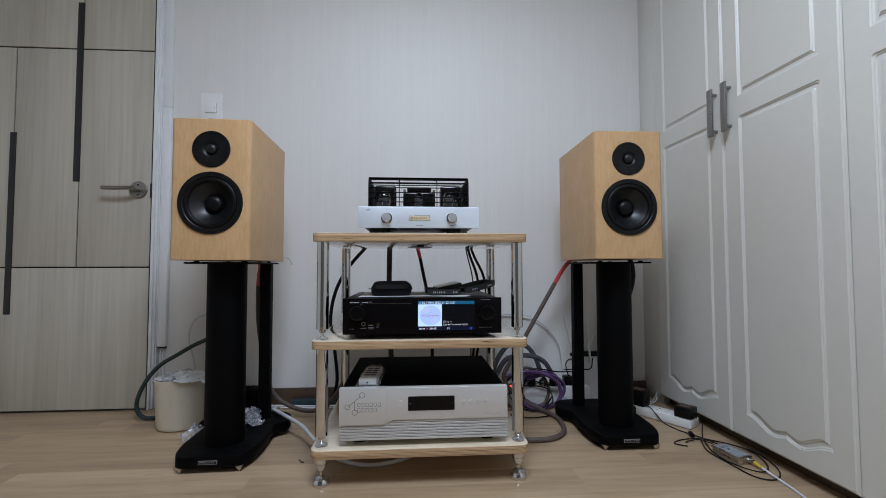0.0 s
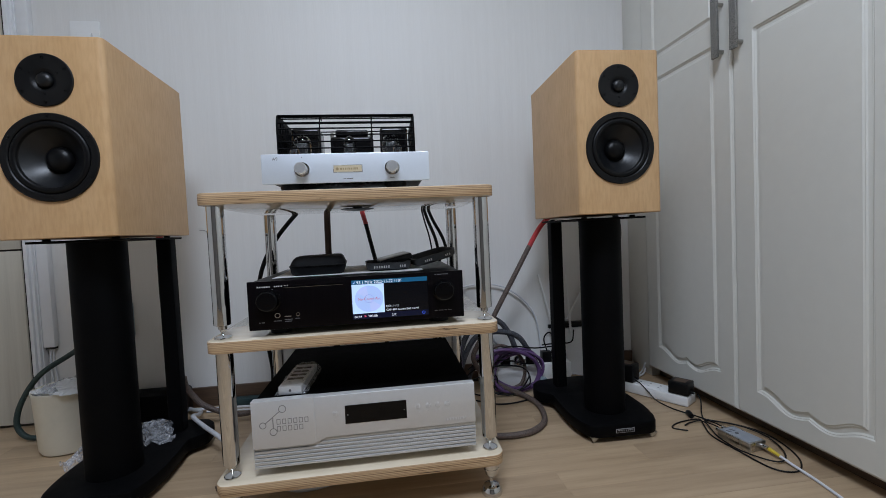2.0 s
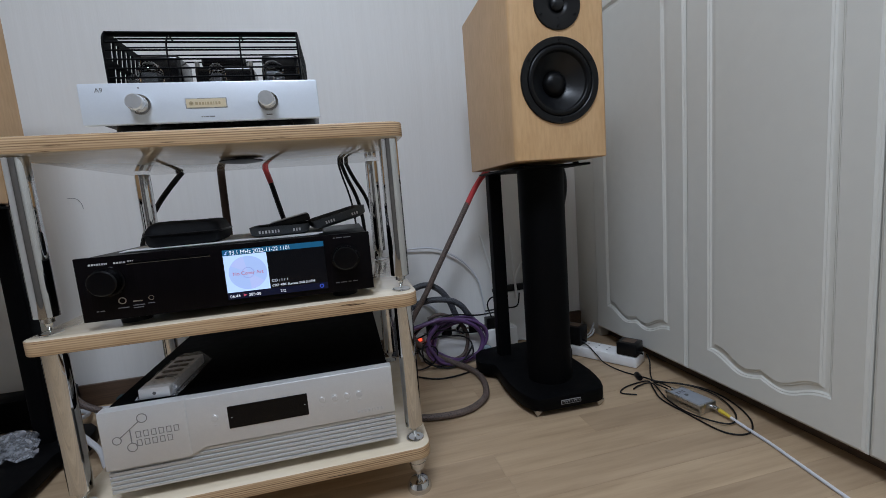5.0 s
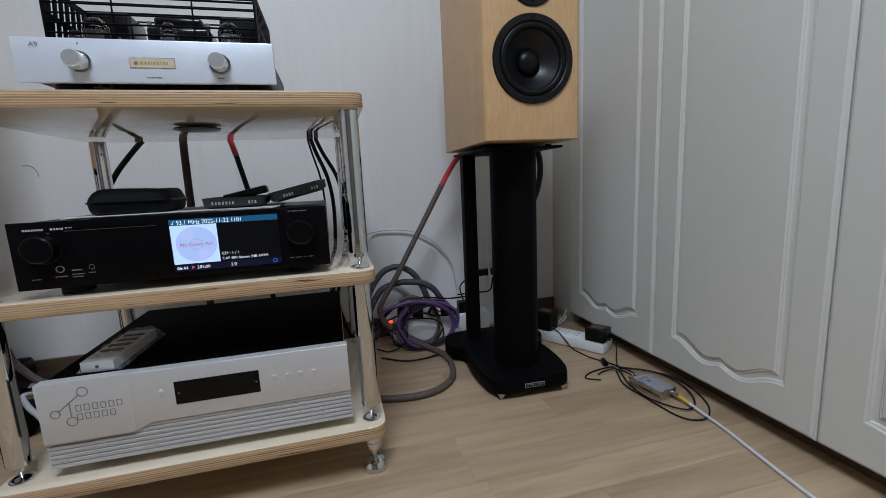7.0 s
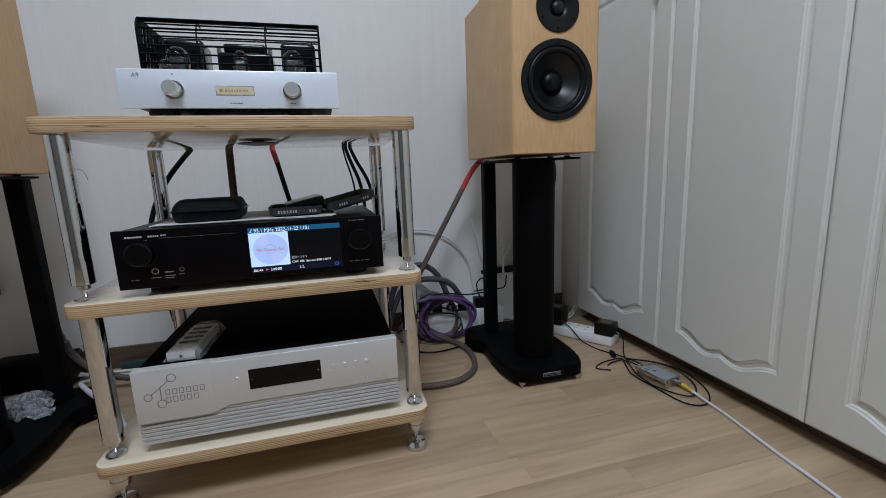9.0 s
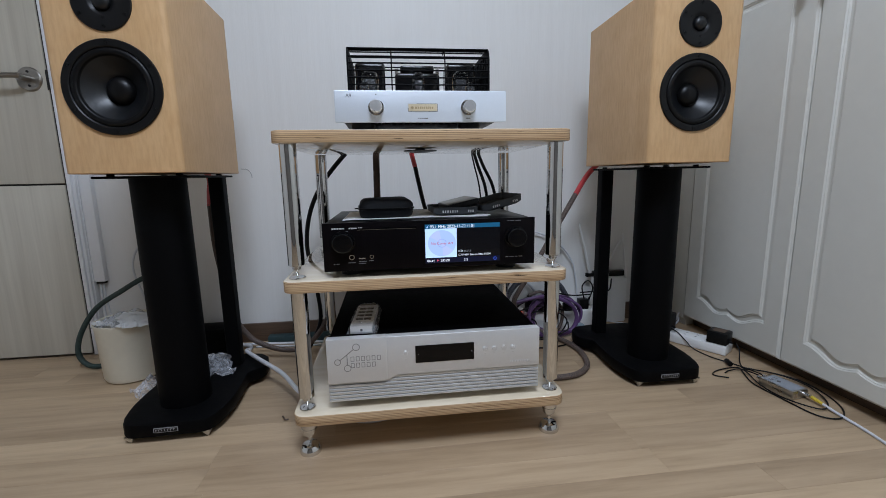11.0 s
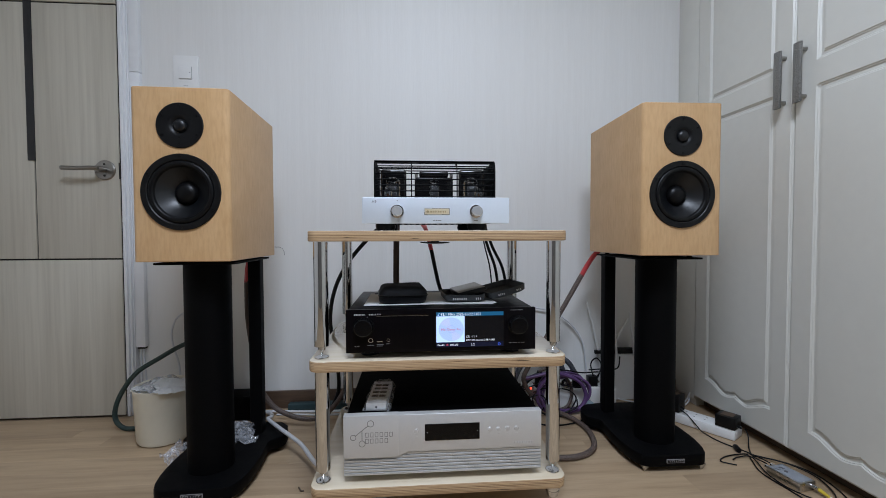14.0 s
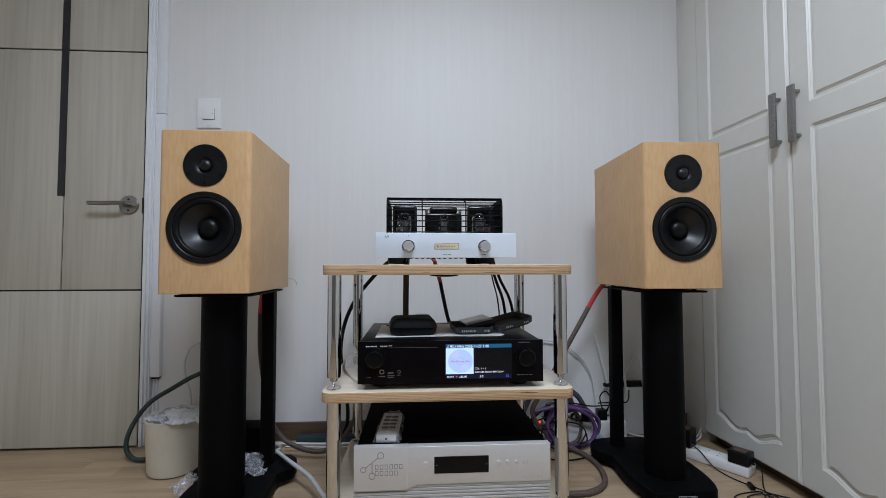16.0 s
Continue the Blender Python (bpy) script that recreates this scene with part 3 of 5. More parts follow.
wardrobe = thing("wardrobe", "tall cream built-in wardrobe with scalloped routed door panels", "wardrobe")
part("carcass", box(CAB_X + 0.022, RIGHT_X - 0.002, BACK_Y + 0.02, 1.776, 0.046, 2.2), CABINET_PAINT, wardrobe)
part("plinth", box(CAB_X + 0.052, CAB_X + 0.07, BACK_Y + 0.02, 1.776, 0.001, 0.0455), BASE_WOOD, wardrobe, "dark recessed plinth")
part("cornice", box(CAB_X - 0.005, RIGHT_X - 0.002, BACK_Y + 0.02, WALL_Y - 0.001, 2.2, 2.298, 0.004), CABINET_PAINT, wardrobe)
part("filler_panel", box(CAB_X + 0.006, CAB_X + 0.05, 1.7815, WALL_Y - 0.0005, 0.030, 2.199, 0.002), CABINET_PAINT, wardrobe)
part("filler_foot", box(CAB_X + 0.018, CAB_X + 0.05, 1.784, WALL_Y - 0.001, 0.001, 0.0295), CABINET_PAINT, wardrobe)
joints = [1.779, 1.363, 0.957, 0.551, 0.145, -0.261, -0.667, -1.073, -1.479]
for i, (b, a) in enumerate(zip(joints, joints[1:])):
    leaf = part("door", wardrobe_door(a + 0.0012, b - 0.0012, 0.012 if i == 0 else 0.0), CABINET_PAINT, wardrobe, smooth=9)
    pull_handle(a + 0.030 if i % 2 == 0 else b - 0.035, 1.042, 1.208, leaf)


# ---- speakers and stands ----
def speaker_cabinet():
    """Box with rounded long front edges and two round cut-outs in its front; front at y 0."""
    bm = bmesh.new()
    W, D, Hh = 0.1125, 0.358, 0.418
    vs = bx(bm, -W, W, 0, D, 0, Hh)
    long_edges = [e for e in bm.edges if abs(e.verts[0].co.z - e.verts[1].co.z) > 0.1 and e.verts[0].co.y < 0.01]
    bmesh.ops.bevel(bm, geom=long_edges, offset=0.011, segments=3, affect="EDGES", profile=0.5)
    rest = [e for e in bm.edges if abs(e.verts[0].co.z - e.verts[1].co.z) < 1e-6]
    bmesh.ops.bevel(bm, geom=rest, offset=0.0016, segments=1, affect="EDGES")
    bm.normal_update()
    face = max((f for f in bm.faces if f.normal.y < -0.99), key=lambda f: f.calc_area())
    edges = list(face.edges)
    bmesh.ops.delete(bm, geom=[face], context="FACES_ONLY")
    for cz, r in ((0.168, 0.084), (0.327, 0.045)):
        n = 48
        ring = [bm.verts.new((r * math.cos(2 * math.pi * i / n), 0, cz + r * math.sin(2 * math.pi * i / n))) for i in range(n)]
        deep = [bm.verts.new((v.co.x, 0.05, v.co.z)) for v in ring]
        for i in range(n):
            bm.faces.new((ring[i], ring[(i + 1) % n], deep[(i + 1) % n], deep[i]))
            edges.append(bm.edges.get((ring[i], ring[(i + 1) % n])))
        bm.faces.new(deep)
    bmesh.ops.triangle_fill(bm, use_beauty=True, use_dissolve=False, edges=edges)
    return bm


def build_speaker():
    sp = thing("loudspeaker", "maple veneered bookshelf loudspeaker with two black drivers", "loudspeaker", group="pair of loudspeakers")
    part("cabinet", speaker_cabinet(), MAPLE, sp)
    T = Matrix.Translation((0, 0, 0.327)) @ FRONT
    tw = part("tweeter", lathe([(0.046, -0.002), (0.054, 0.0), (0.054, 0.0025), (0.0525, 0.004), (0.026, 0.004), (0.022, 0.0025), (0.0165, -0.001), (0.0165, -0.003), (0, -0.003)], 48, T), BLACK_PLASTIC, sp, "black tweeter with a fabric dome")
    part("dome", lathe([(0.016, -0.003), (0.0155, 0.002), (0.0125, 0.0065), (0.007, 0.0088), (0, 0.0095)], 32, T), BLACK_CONE, tw)
    for k in range(6):
        a = radians(90 + 60 * k)
        part("screw", lathe([(0, 0.0036), (0.0034, 0.0036), (0.0034, 0.0052), (0.0016, 0.0052), (0.0014, 0.0040), (0, 0.0040)], 10, Matrix.Translation((0.0455 * math.cos(a), 0, 0.327 + 0.0455 * math.sin(a))) @ FRONT), BLACK_RUBBER, tw)
    for k in range(3):
        a = radians(30 + 120 * k)
        part("rivet", lathe([(0, 0.0036), (0.0028, 0.0036), (0.0024, 0.0046), (0, 0.0046)], 10, Matrix.Translation((0.029 * math.cos(a), 0, 0.327 + 0.029 * math.sin(a))) @ FRONT), BLACK_RUBBER, tw)
    Wm = Matrix.Translation((0, 0, 0.168)) @ FRONT
    wf = part("woofer", lathe([(0.083, -0.01), (0.083, 0.0), (0.092, 0.0), (0.092, 0.003), (0.0905, 0.0050), (0.0785, 0.0050), (0.0765, 0.0035), (0.0755, 0.000)], 64, Wm), BLACK_PLASTIC, sp, "black woofer with a rubber surround")
    prof = [(0.0765, 0.000)] + [(0.0690 + 0.0068 * math.cos(radians(a)), 0.001 + 0.0050 * math.sin(radians(a))) for a in range(0, 181, 20)] + [(0.0605, -0.001)]
    part("surround", lathe(prof, 64, Wm), BLACK_RUBBER, wf)
    part("cone", lathe([(0.0615, 0.000), (0.059, -0.0025), (0.052, -0.010), (0.043, -0.0185), (0.034, -0.0255), (0.026, -0.0305)], 64, Wm), BLACK_CONE, wf)
    part("dust_cap", lathe([(0.0275, -0.0300), (0.0255, -0.022), (0.020, -0.0165), (0.012, -0.013), (0, -0.0118)], 40, Wm), BLACK_RUBBER, wf)
    for k in range(6):
        a = radians(90 + 60 * k)
        part("screw", lathe([(0, 0.005), (0.003, 0.005), (0.003, 0.0066), (0, 0.0066)], 10, Matrix.Translation((0.0848 * math.cos(a), 0, 0.168 + 0.0848 * math.sin(a))) @ FRONT), BLACK_RUBBER, wf)
    bm = box(-0.04, 0.04, 0.358, 0.361, 0.05, 0.13, 0.001)
    part("terminal_plate", bm, BLACK_PLASTIC, sp)
    return sp


speaker = build_speaker()
speaker.matrix_world = pose(-0.5785, 1.280, 0.6125, 0, 0, 1.4)
speaker_b = copy_thing(speaker, pose(0.7140, 1.325, 0.6165, 0, 0, -1.6))


def build_stand():
    """Front at y 0; the base has a waist and flares at the rear."""
    st = thing("speaker_stand", "black steel speaker stand with two columns and spikes", "speaker stand", group="pair of speaker stands")
    half = [(0.072, 0.0), (0.086, 0.004), (0.097, 0.016), (0.107, 0.040), (0.114, 0.075), (0.1175, 0.11), (0.1175, 0.16), (0.115, 0.21), (0.114, 0.232), (0.119, 0.244), (0.134, 0.256), (0.148, 0.268), (0.153, 0.282), (0.153, 0.31), (0.144, 0.345), (0.12, 0.372), (0.06, 0.385)]
    outline = half + [(-x, y) for x, y in reversed(half)]
    part("base", plate(outline, 0.016, 0.050, 0.004), BLACK_SATIN, st)
    oval = [(0.058 * math.cos(2 * math.pi * i / 40), 0.115 + 0.056 * math.sin(2 * math.pi * i / 40)) for i in range(40)]
    part("front_column", plate(oval, 0.050, 0.6025), BLACK_SATIN, st)
    part("rear_column", plate(round_rect(0.040, 0.078, 0.295, 0.335, 0.006), 0.050, 0.6025), BLACK_SATIN, st)
    part("top_plate", plate(round_rect(-0.100, 0.098, 0.035, 0.335, 0.012), 0.6025, 0.6075, 0.001), BLACK_SATIN, st)
    for x, y in ((-0.07, 0.06), (0.07, 0.06), (-0.07, 0.30), (0.07, 0.30)):
        part("stud", lathe([(0, 0.6075), (0.008, 0.6075), (0.007, 0.6122), (0, 0.6122)], 12, Matrix.Translation((x, y, 0))), BLACK_RUBBER, st)
    for x, y in ((-0.083, 0.014), (0.083, 0.014), (-0.11, 0.33), (0.11, 0.33)):
        part("spike", lathe([(0.014, 0.019), (0.013, 0.016), (0.002, 0.0005), (0, 0.0)], 4, Matrix.Translation((x, y, 0)) @ Matrix.Rotation(radians(45), 4, "Z")), STEEL, st, "steel corner spike", smooth=0)
    badge = part("badge", front_plate(round_rect(-0.026, 0.026, 0.0275, 0.0385, 0.001), -0.0002, 0.0012), BADGE_GREY, st, "pale maker's badge")
    part("badge_field", front_plate(round_rect(-0.0245, 0.0245, 0.029, 0.037, 0.0008), -0.0012, 0.0008), BLACK_PLASTIC, badge)
    bm = bmesh.new()
    for k in range(7):
        x = -0.021 + 0.0062 * k
        bx(bm, x, x + 0.0012, -0.0024, -0.0019, 0.031, 0.0355)
        if k not in (2, 3):
            bx(bm, x, x + 0.0050, -0.0024, -0.0019, 0.0345, 0.0357)
    part("badge_bars", bm, BADGE_GREY, badge)
    return st


stand = build_stand()
stand.matrix_world = pose(-0.572, 1.282, 0, 0, 0, 1.4)
stand_b = copy_thing(stand, pose(0.716, 1.340, 0, 0, 0, -1.6) @ Matrix.Diagonal((-1, 1, 1, 1)))


def shift(ob, m):
    """Moves the meshes of a thing's parts."""
    for c in ob.children_recursive:
        c.data.transform(m)
    return ob


# ---- rack ----
rack = thing("equipment_rack", "three-shelf plywood audio rack on chromed tube legs", "rack")
SX0, SX1, SY0, SY1 = -0.261, 0.335, 1.163, 1.642
SHELF_TOPS = (0.6855, 0.393, 0.104)
LEGS = [(-0.2355, 1.200), (0.3105, 1.200), (-0.2355, 1.610), (0.3085, 1.610)]


def shelf_mesh(top):
    bm = plate(round_rect(SX0, SX1, SY0, SY1, 0.026, 6), top - 0.024, top, 0.0022)
    bm.normal_update()
    for f in bm.faces:
        f.material_index = 1 if abs(f.normal.z) > 0.9 else 0
    return bm


for top in SHELF_TOPS:
    part("shelf", shelf_mesh(top), [PLY_EDGE, BIRCH_FACE], rack, "birch plywood shelf with a striped edge")
for top, low in ((0.6610, 0.393), (0.3685, 0.104)):
    for x, y in LEGS:
        part("leg_tube", lathe([(0, low + 0.026), (0.0125, low + 0.026), (0.0165, low + 0.028), (0.0165, top - 0.0005), (0, top - 0.0005)], 32, Matrix.Translation((x, y, 0))), CHROME, rack, "chromed tube")
        part("leg_spike", lathe([(0.006, low + 0.026), (0.0085, low + 0.0258), (0.0085, low + 0.019), (0.0055, low + 0.0175), (0.0012, low + 0.003), (0, low + 0.003)], 16, Matrix.Translation((x, y, 0))), STEEL, rack)
        part("spike_disc", lathe([(0, low + 0.0005), (0.0165, low + 0.0005), (0.0165, low + 0.0022), (0.0145, low + 0.003), (0.009, low + 0.0022), (0, low + 0.0018)], 28, Matrix.Translation((x, y, 0))), CHROME, rack)
for x, y in LEGS:
    f = part("foot", lathe([(0, 0.0795), (0.0180, 0.0795), (0.0180, 0.062), (0.0158, 0.0612), (0.0158, 0.0585), (0.0170, 0.058), (0.0170, 0.0545), (0.0140, 0.0535), (0.0140, 0.045), (0.0080, 0.0435), (0.0075, 0.0385), (0.0045, 0.036), (0.0035, 0.020), (0, 0.020)], 28, Matrix.Translation((x, y, 0))), CHROME, rack, "turned chrome foot")
    part("foot_disc", lathe([(0, 0.0215), (0.006, 0.0215), (0.0175, 0.018), (0.0225, 0.011), (0.0238, 0.004), (0.0228, 0.0), (0, 0.0)], 32, Matrix.Translation((x, y, 0))), CHROME, f)
part("cable_hanger", lathe([(0, 0.6612), (0.012, 0.6612), (0.012, 0.6575), (0.040, 0.6565), (0.040, 0.6545), (0.018, 0.6515), (0.0, 0.651)], 32, Matrix.Translation((0.037, 1.37, 0)), None), BLACK_PLASTIC, rack, "black disc under the top shelf")


# ---- tube amplifier on the top shelf ----
def build_tube_amp():
    amp = thing("tube_amplifier", "white aluminium tube amplifier with a black cage", "amplifier")
    X0, X1, YF = -0.1385, 0.1975, 1.205
    Z0, Z1 = 0.7085, 0.7690
    part("front_panel", front_plate(round_rect(X0, X1, Z0, Z1, 0.0025), YF + 0.010, 0.010, 0.0012), WHITE_METAL, amp)
    part("chassis", box(X0 + 0.012, X1 - 0.012, YF + 0.0102, 1.50, Z0 + 0.004, Z1 - 0.003, 0.002), BLACK_METAL, amp)
    part("chassis_top", box(X0 + 0.012, X1 - 0.012, YF + 0.0104, 1.50, Z1 - 0.0028, Z1 - 0.001), BLACK_METAL, amp)
    bm = bmesh.new()
    for k in range(17):
        x = -0.085 + 0.0135 * k
        bx(bm, x, x + 0.008, 1.225, 1.227, Z0 - 0.002, Z0 + 0.0035)
    part("vent_rib", bm, BLACK_METAL, amp)
    for x in (-0.088, 0.128):
        for y in (1.245, 1.46):
            part("foot", lathe([(0, 0.7125), (0.022, 0.7125), (0.024, 0.704), (0.021, 0.6942), (0, 0.6942)], 24, Matrix.Translation((x, y, 0))), BLACK_RUBBER, amp)
    for x in (-0.0600, 0.1205):
        kn = part("knob", lathe([(0, 0.0002), (0.0118, 0.0002), (0.0118, 0.0225), (0.0105, 0.0242), (0, 0.0245)], 40, Matrix.Translation((x, YF, 0.7365)) @ FRONT), KNOB_SILVER, amp, "silver round knob")
        part("collar", lathe([(0.0119, 0.0001), (0.0152, 0.0001), (0.0150, 0.0030), (0.0119, 0.0036)], 40, Matrix.Translation((x, YF, 0.7365)) @ FRONT, None, True), CHROME, kn)
    np_ = part("name_plate", front_plate(round_rect(0.0025, 0.0585, 0.7300, 0.7430, 0.0006), YF + 0.0001, 0.0012), GOLD, amp, "gold name plate")
    bm = front_plate(round_rect(0.001, 0.060, 0.7287, 0.7443, 0.0006), YF + 0.0002, 0.0006)
    part("rim", bm, KNOB_SILVER, np_)
    bm = bars(bmesh.new(), 0.0150, YF - 0.0011, 0.7340, [0.0038, 0.0030, 0.0030, 0.0014, 0.0030, 0.0030, 0.0014, 0.0030, 0.0030], 0.0042, 0.0014)
    for a in range(5):
        bx(bm, -0.0032, 0.0032, -0.0004, 0, -0.0005, 0.0005, m=Matrix.Translation((0.0095, YF - 0.0011, 0.7362)) @ Matrix.Rotation(radians(36 * a), 4, "Y"))
    part("plate_mark", bm, GOLD_DARK, np_)
    front_text("model_mark", "A9", 0.0095, -0.117, YF - 0.0004, 0.7560, GREY_INK, amp)
    part("power_mark", lathe([(0, 0), (0.0012, 0), (0.0012, 0.0006), (0, 0.0006)], 8, Matrix.Translation((-0.0595, YF, 0.7615)) @ FRONT), GREY_INK, amp)
    for px_, w in ((0.0210, 0.002), (0.0242, 0.002), (0.0274, 0.004), (0.0326, 0.0075), (0.1155, 0.009)):
        part("print_bar", bars(bmesh.new(), px_, YF, 0.7150, [w], 0.0018, 0.0012), GREY_INK, amp)
    # cage
    CX0, CX1, CY0, CY1, CT = -0.1150, 0.1735, 1.246, 1.440, 0.863
    cage = part("cage", box(CX0, CX1, CY0 + 0.012, CY0 + 0.030, CT - 0.0030, CT, 0.001), BLACK_SATIN, amp, "black bar cage over the tubes")
    section = [(CY0, Z1), (CY0, CT - 0.024), (CY0 + 0.003, CT - 0.012), (CY0 + 0.010, CT - 0.003), (CY0 + 0.020, CT), (CY1, CT), (CY1, Z1)]

    def end_plate(x):
        bm = bmesh.new()
        outer = [bm.verts.new((x, y, z)) for y, z in section]
        edges = [bm.edges.new((outer[i], outer[(i + 1) % len(outer)])) for i in range(len(outer))]
        y, k = CY0 + 0.020, 0
        while y < CY1 - 0.024:
            lo, hi = Z1 + 0.010, CT - 0.010
            mid = (lo + hi) / 2
            for a, b in ((lo, mid - 0.004), (mid + 0.004, hi)):
                q = [bm.verts.new((x, yy, zz)) for yy, zz in ((y, a), (y + 0.010, a), (y + 0.016, b), (y + 0.006, b))]
                edges += [bm.edges.new((q[i], q[(i + 1) % 4])) for i in range(4)]
            y += 0.0165
        bmesh.ops.triangle_fill(bm, use_beauty=True, use_dissolve=False, edges=edges)
        r = bmesh.ops.extrude_face_region(bm, geom=list(bm.faces))
        bmesh.ops.translate(bm, verts=[v for v in r["geom"] if isinstance(v, bmesh.types.BMVert)], vec=(0.003, 0, 0))
        return bm

    part("end_plate", end_plate(CX0), BLACK_SATIN, cage, smooth=0)
    part("end_plate", end_plate(CX1 - 0.003), BLACK_SATIN, cage, smooth=0)
    for z in (0.7745, 0.7885, 0.8025, 0.8165, 0.8305):
        part("bar", rod((CX0 + 0.002, CY0 + 0.002, z), (CX1 - 0.002, CY0 + 0.002, z), 0.0015, 8), BLACK_SATIN, cage)
    part("bar", rod((CX0 + 0.002, CY0 + 0.006, 0.8440), (CX1 - 0.002, CY0 + 0.006, 0.8440), 0.0018, 8), BLACK_SATIN, cage)
    y = CY0 + 0.040
    while y < CY1:
        part("bar", rod((CX0 + 0.002, y, CT - 0.002), (CX1 - 0.002, y, CT - 0.002), 0.0015, 8), BLACK_SATIN, cage)
        y += 0.042
    for x in (CX0 + 0.088, CX1 - 0.092):
        part("rib", sweep([(x, CY0 + 0.0035, Z1), (x, CY0 + 0.0035, 0.83), (x, CY0 + 0.010, 0.849), (x, CY0 + 0.022, CT - 0.003), (x, CY0 + 0.04, CT - 0.006)], 0.0013, 6), BLACK_SATIN, cage)
    # transformers
    for x0, x1, y0, y1, zt in ((-0.106, -0.040, 1.352, 1.425, 0.857), (-0.018, 0.082, 1.350, 1.41, 0.836), (0.098, 0.164, 1.352, 1.425, 0.857)):
        t = part("transformer", box(x0, x1, y0, y1, Z1 - 0.001, zt, 0.007, 3), GLOSS_BLACK, amp, "black transformer can")
    part("transformer_lid", box(-0.006, 0.070, 1.355, 1.405, 0.836, 0.853, 0.005, 3), GLOSS_BLACK, amp)
    for x in (-0.014, 0.078):
        part("bolt", rod((x, 1.36, 0.834), (x, 1.36, 0.845), 0.004, 8), DARK_STEEL, amp)
    # tubes
    for x, y, r, h in ((-0.073, 1.305, 0.0185, 0.061), (0.122, 1.305, 0.0185, 0.061), (0.030, 1.305, 0.0135, 0.058), (-0.083, 1.262, 0.0095, 0.028), (0.135, 1.262, 0.0095, 0.028)):
        base = part("tube", lathe([(r * 0.86, Z1 + 0.004), (r, Z1 + 0.012), (r, Z1 + h * 0.72), (r * 0.86, Z1 + h * 0.86), (r * 0.45, Z1 + h * 0.97), (0, Z1 + h)], 24, Matrix.Translation((x, y, 0))), TUBE_GLASS, amp, "clear glass vacuum tube")
        base.visible_shadow = False
        part("socket", lathe([(0, Z1 - 0.001), (r * 1.1, Z1 - 0.001), (r * 1.1, Z1 + 0.005), (0, Z1 + 0.005)], 20, Matrix.Translation((x, y, 0))), BLACK_PLASTIC, base)
        part("plate", box(x - r * 0.5, x + r * 0.5, y - r * 0.32, y + r * 0.32, Z1 + 0.006, Z1 + h * 0.66, 0.001), BLACK_STRIP, base)
        part("getter", lathe([(0, Z1 + h * 0.76), (r * 0.5, Z1 + h * 0.75), (r * 0.5, Z1 + h * 0.73), (0, Z1 + h * 0.72)], 12, Matrix.Translation((x, y, 0))), CHROME, base)
        part("heater", rod((x, y - r * 0.36, Z1 + 0.007), (x, y - r * 0.36, Z1 + 0.013), 0.0012, 6), AMBER, base)
    return amp


shift(build_tube_amp(), Matrix.Translation((0.0015 - 0.03 * 0.02, -0.008, -0.0065)) @ Matrix.Diagonal((1.02, 1, 1, 1)))


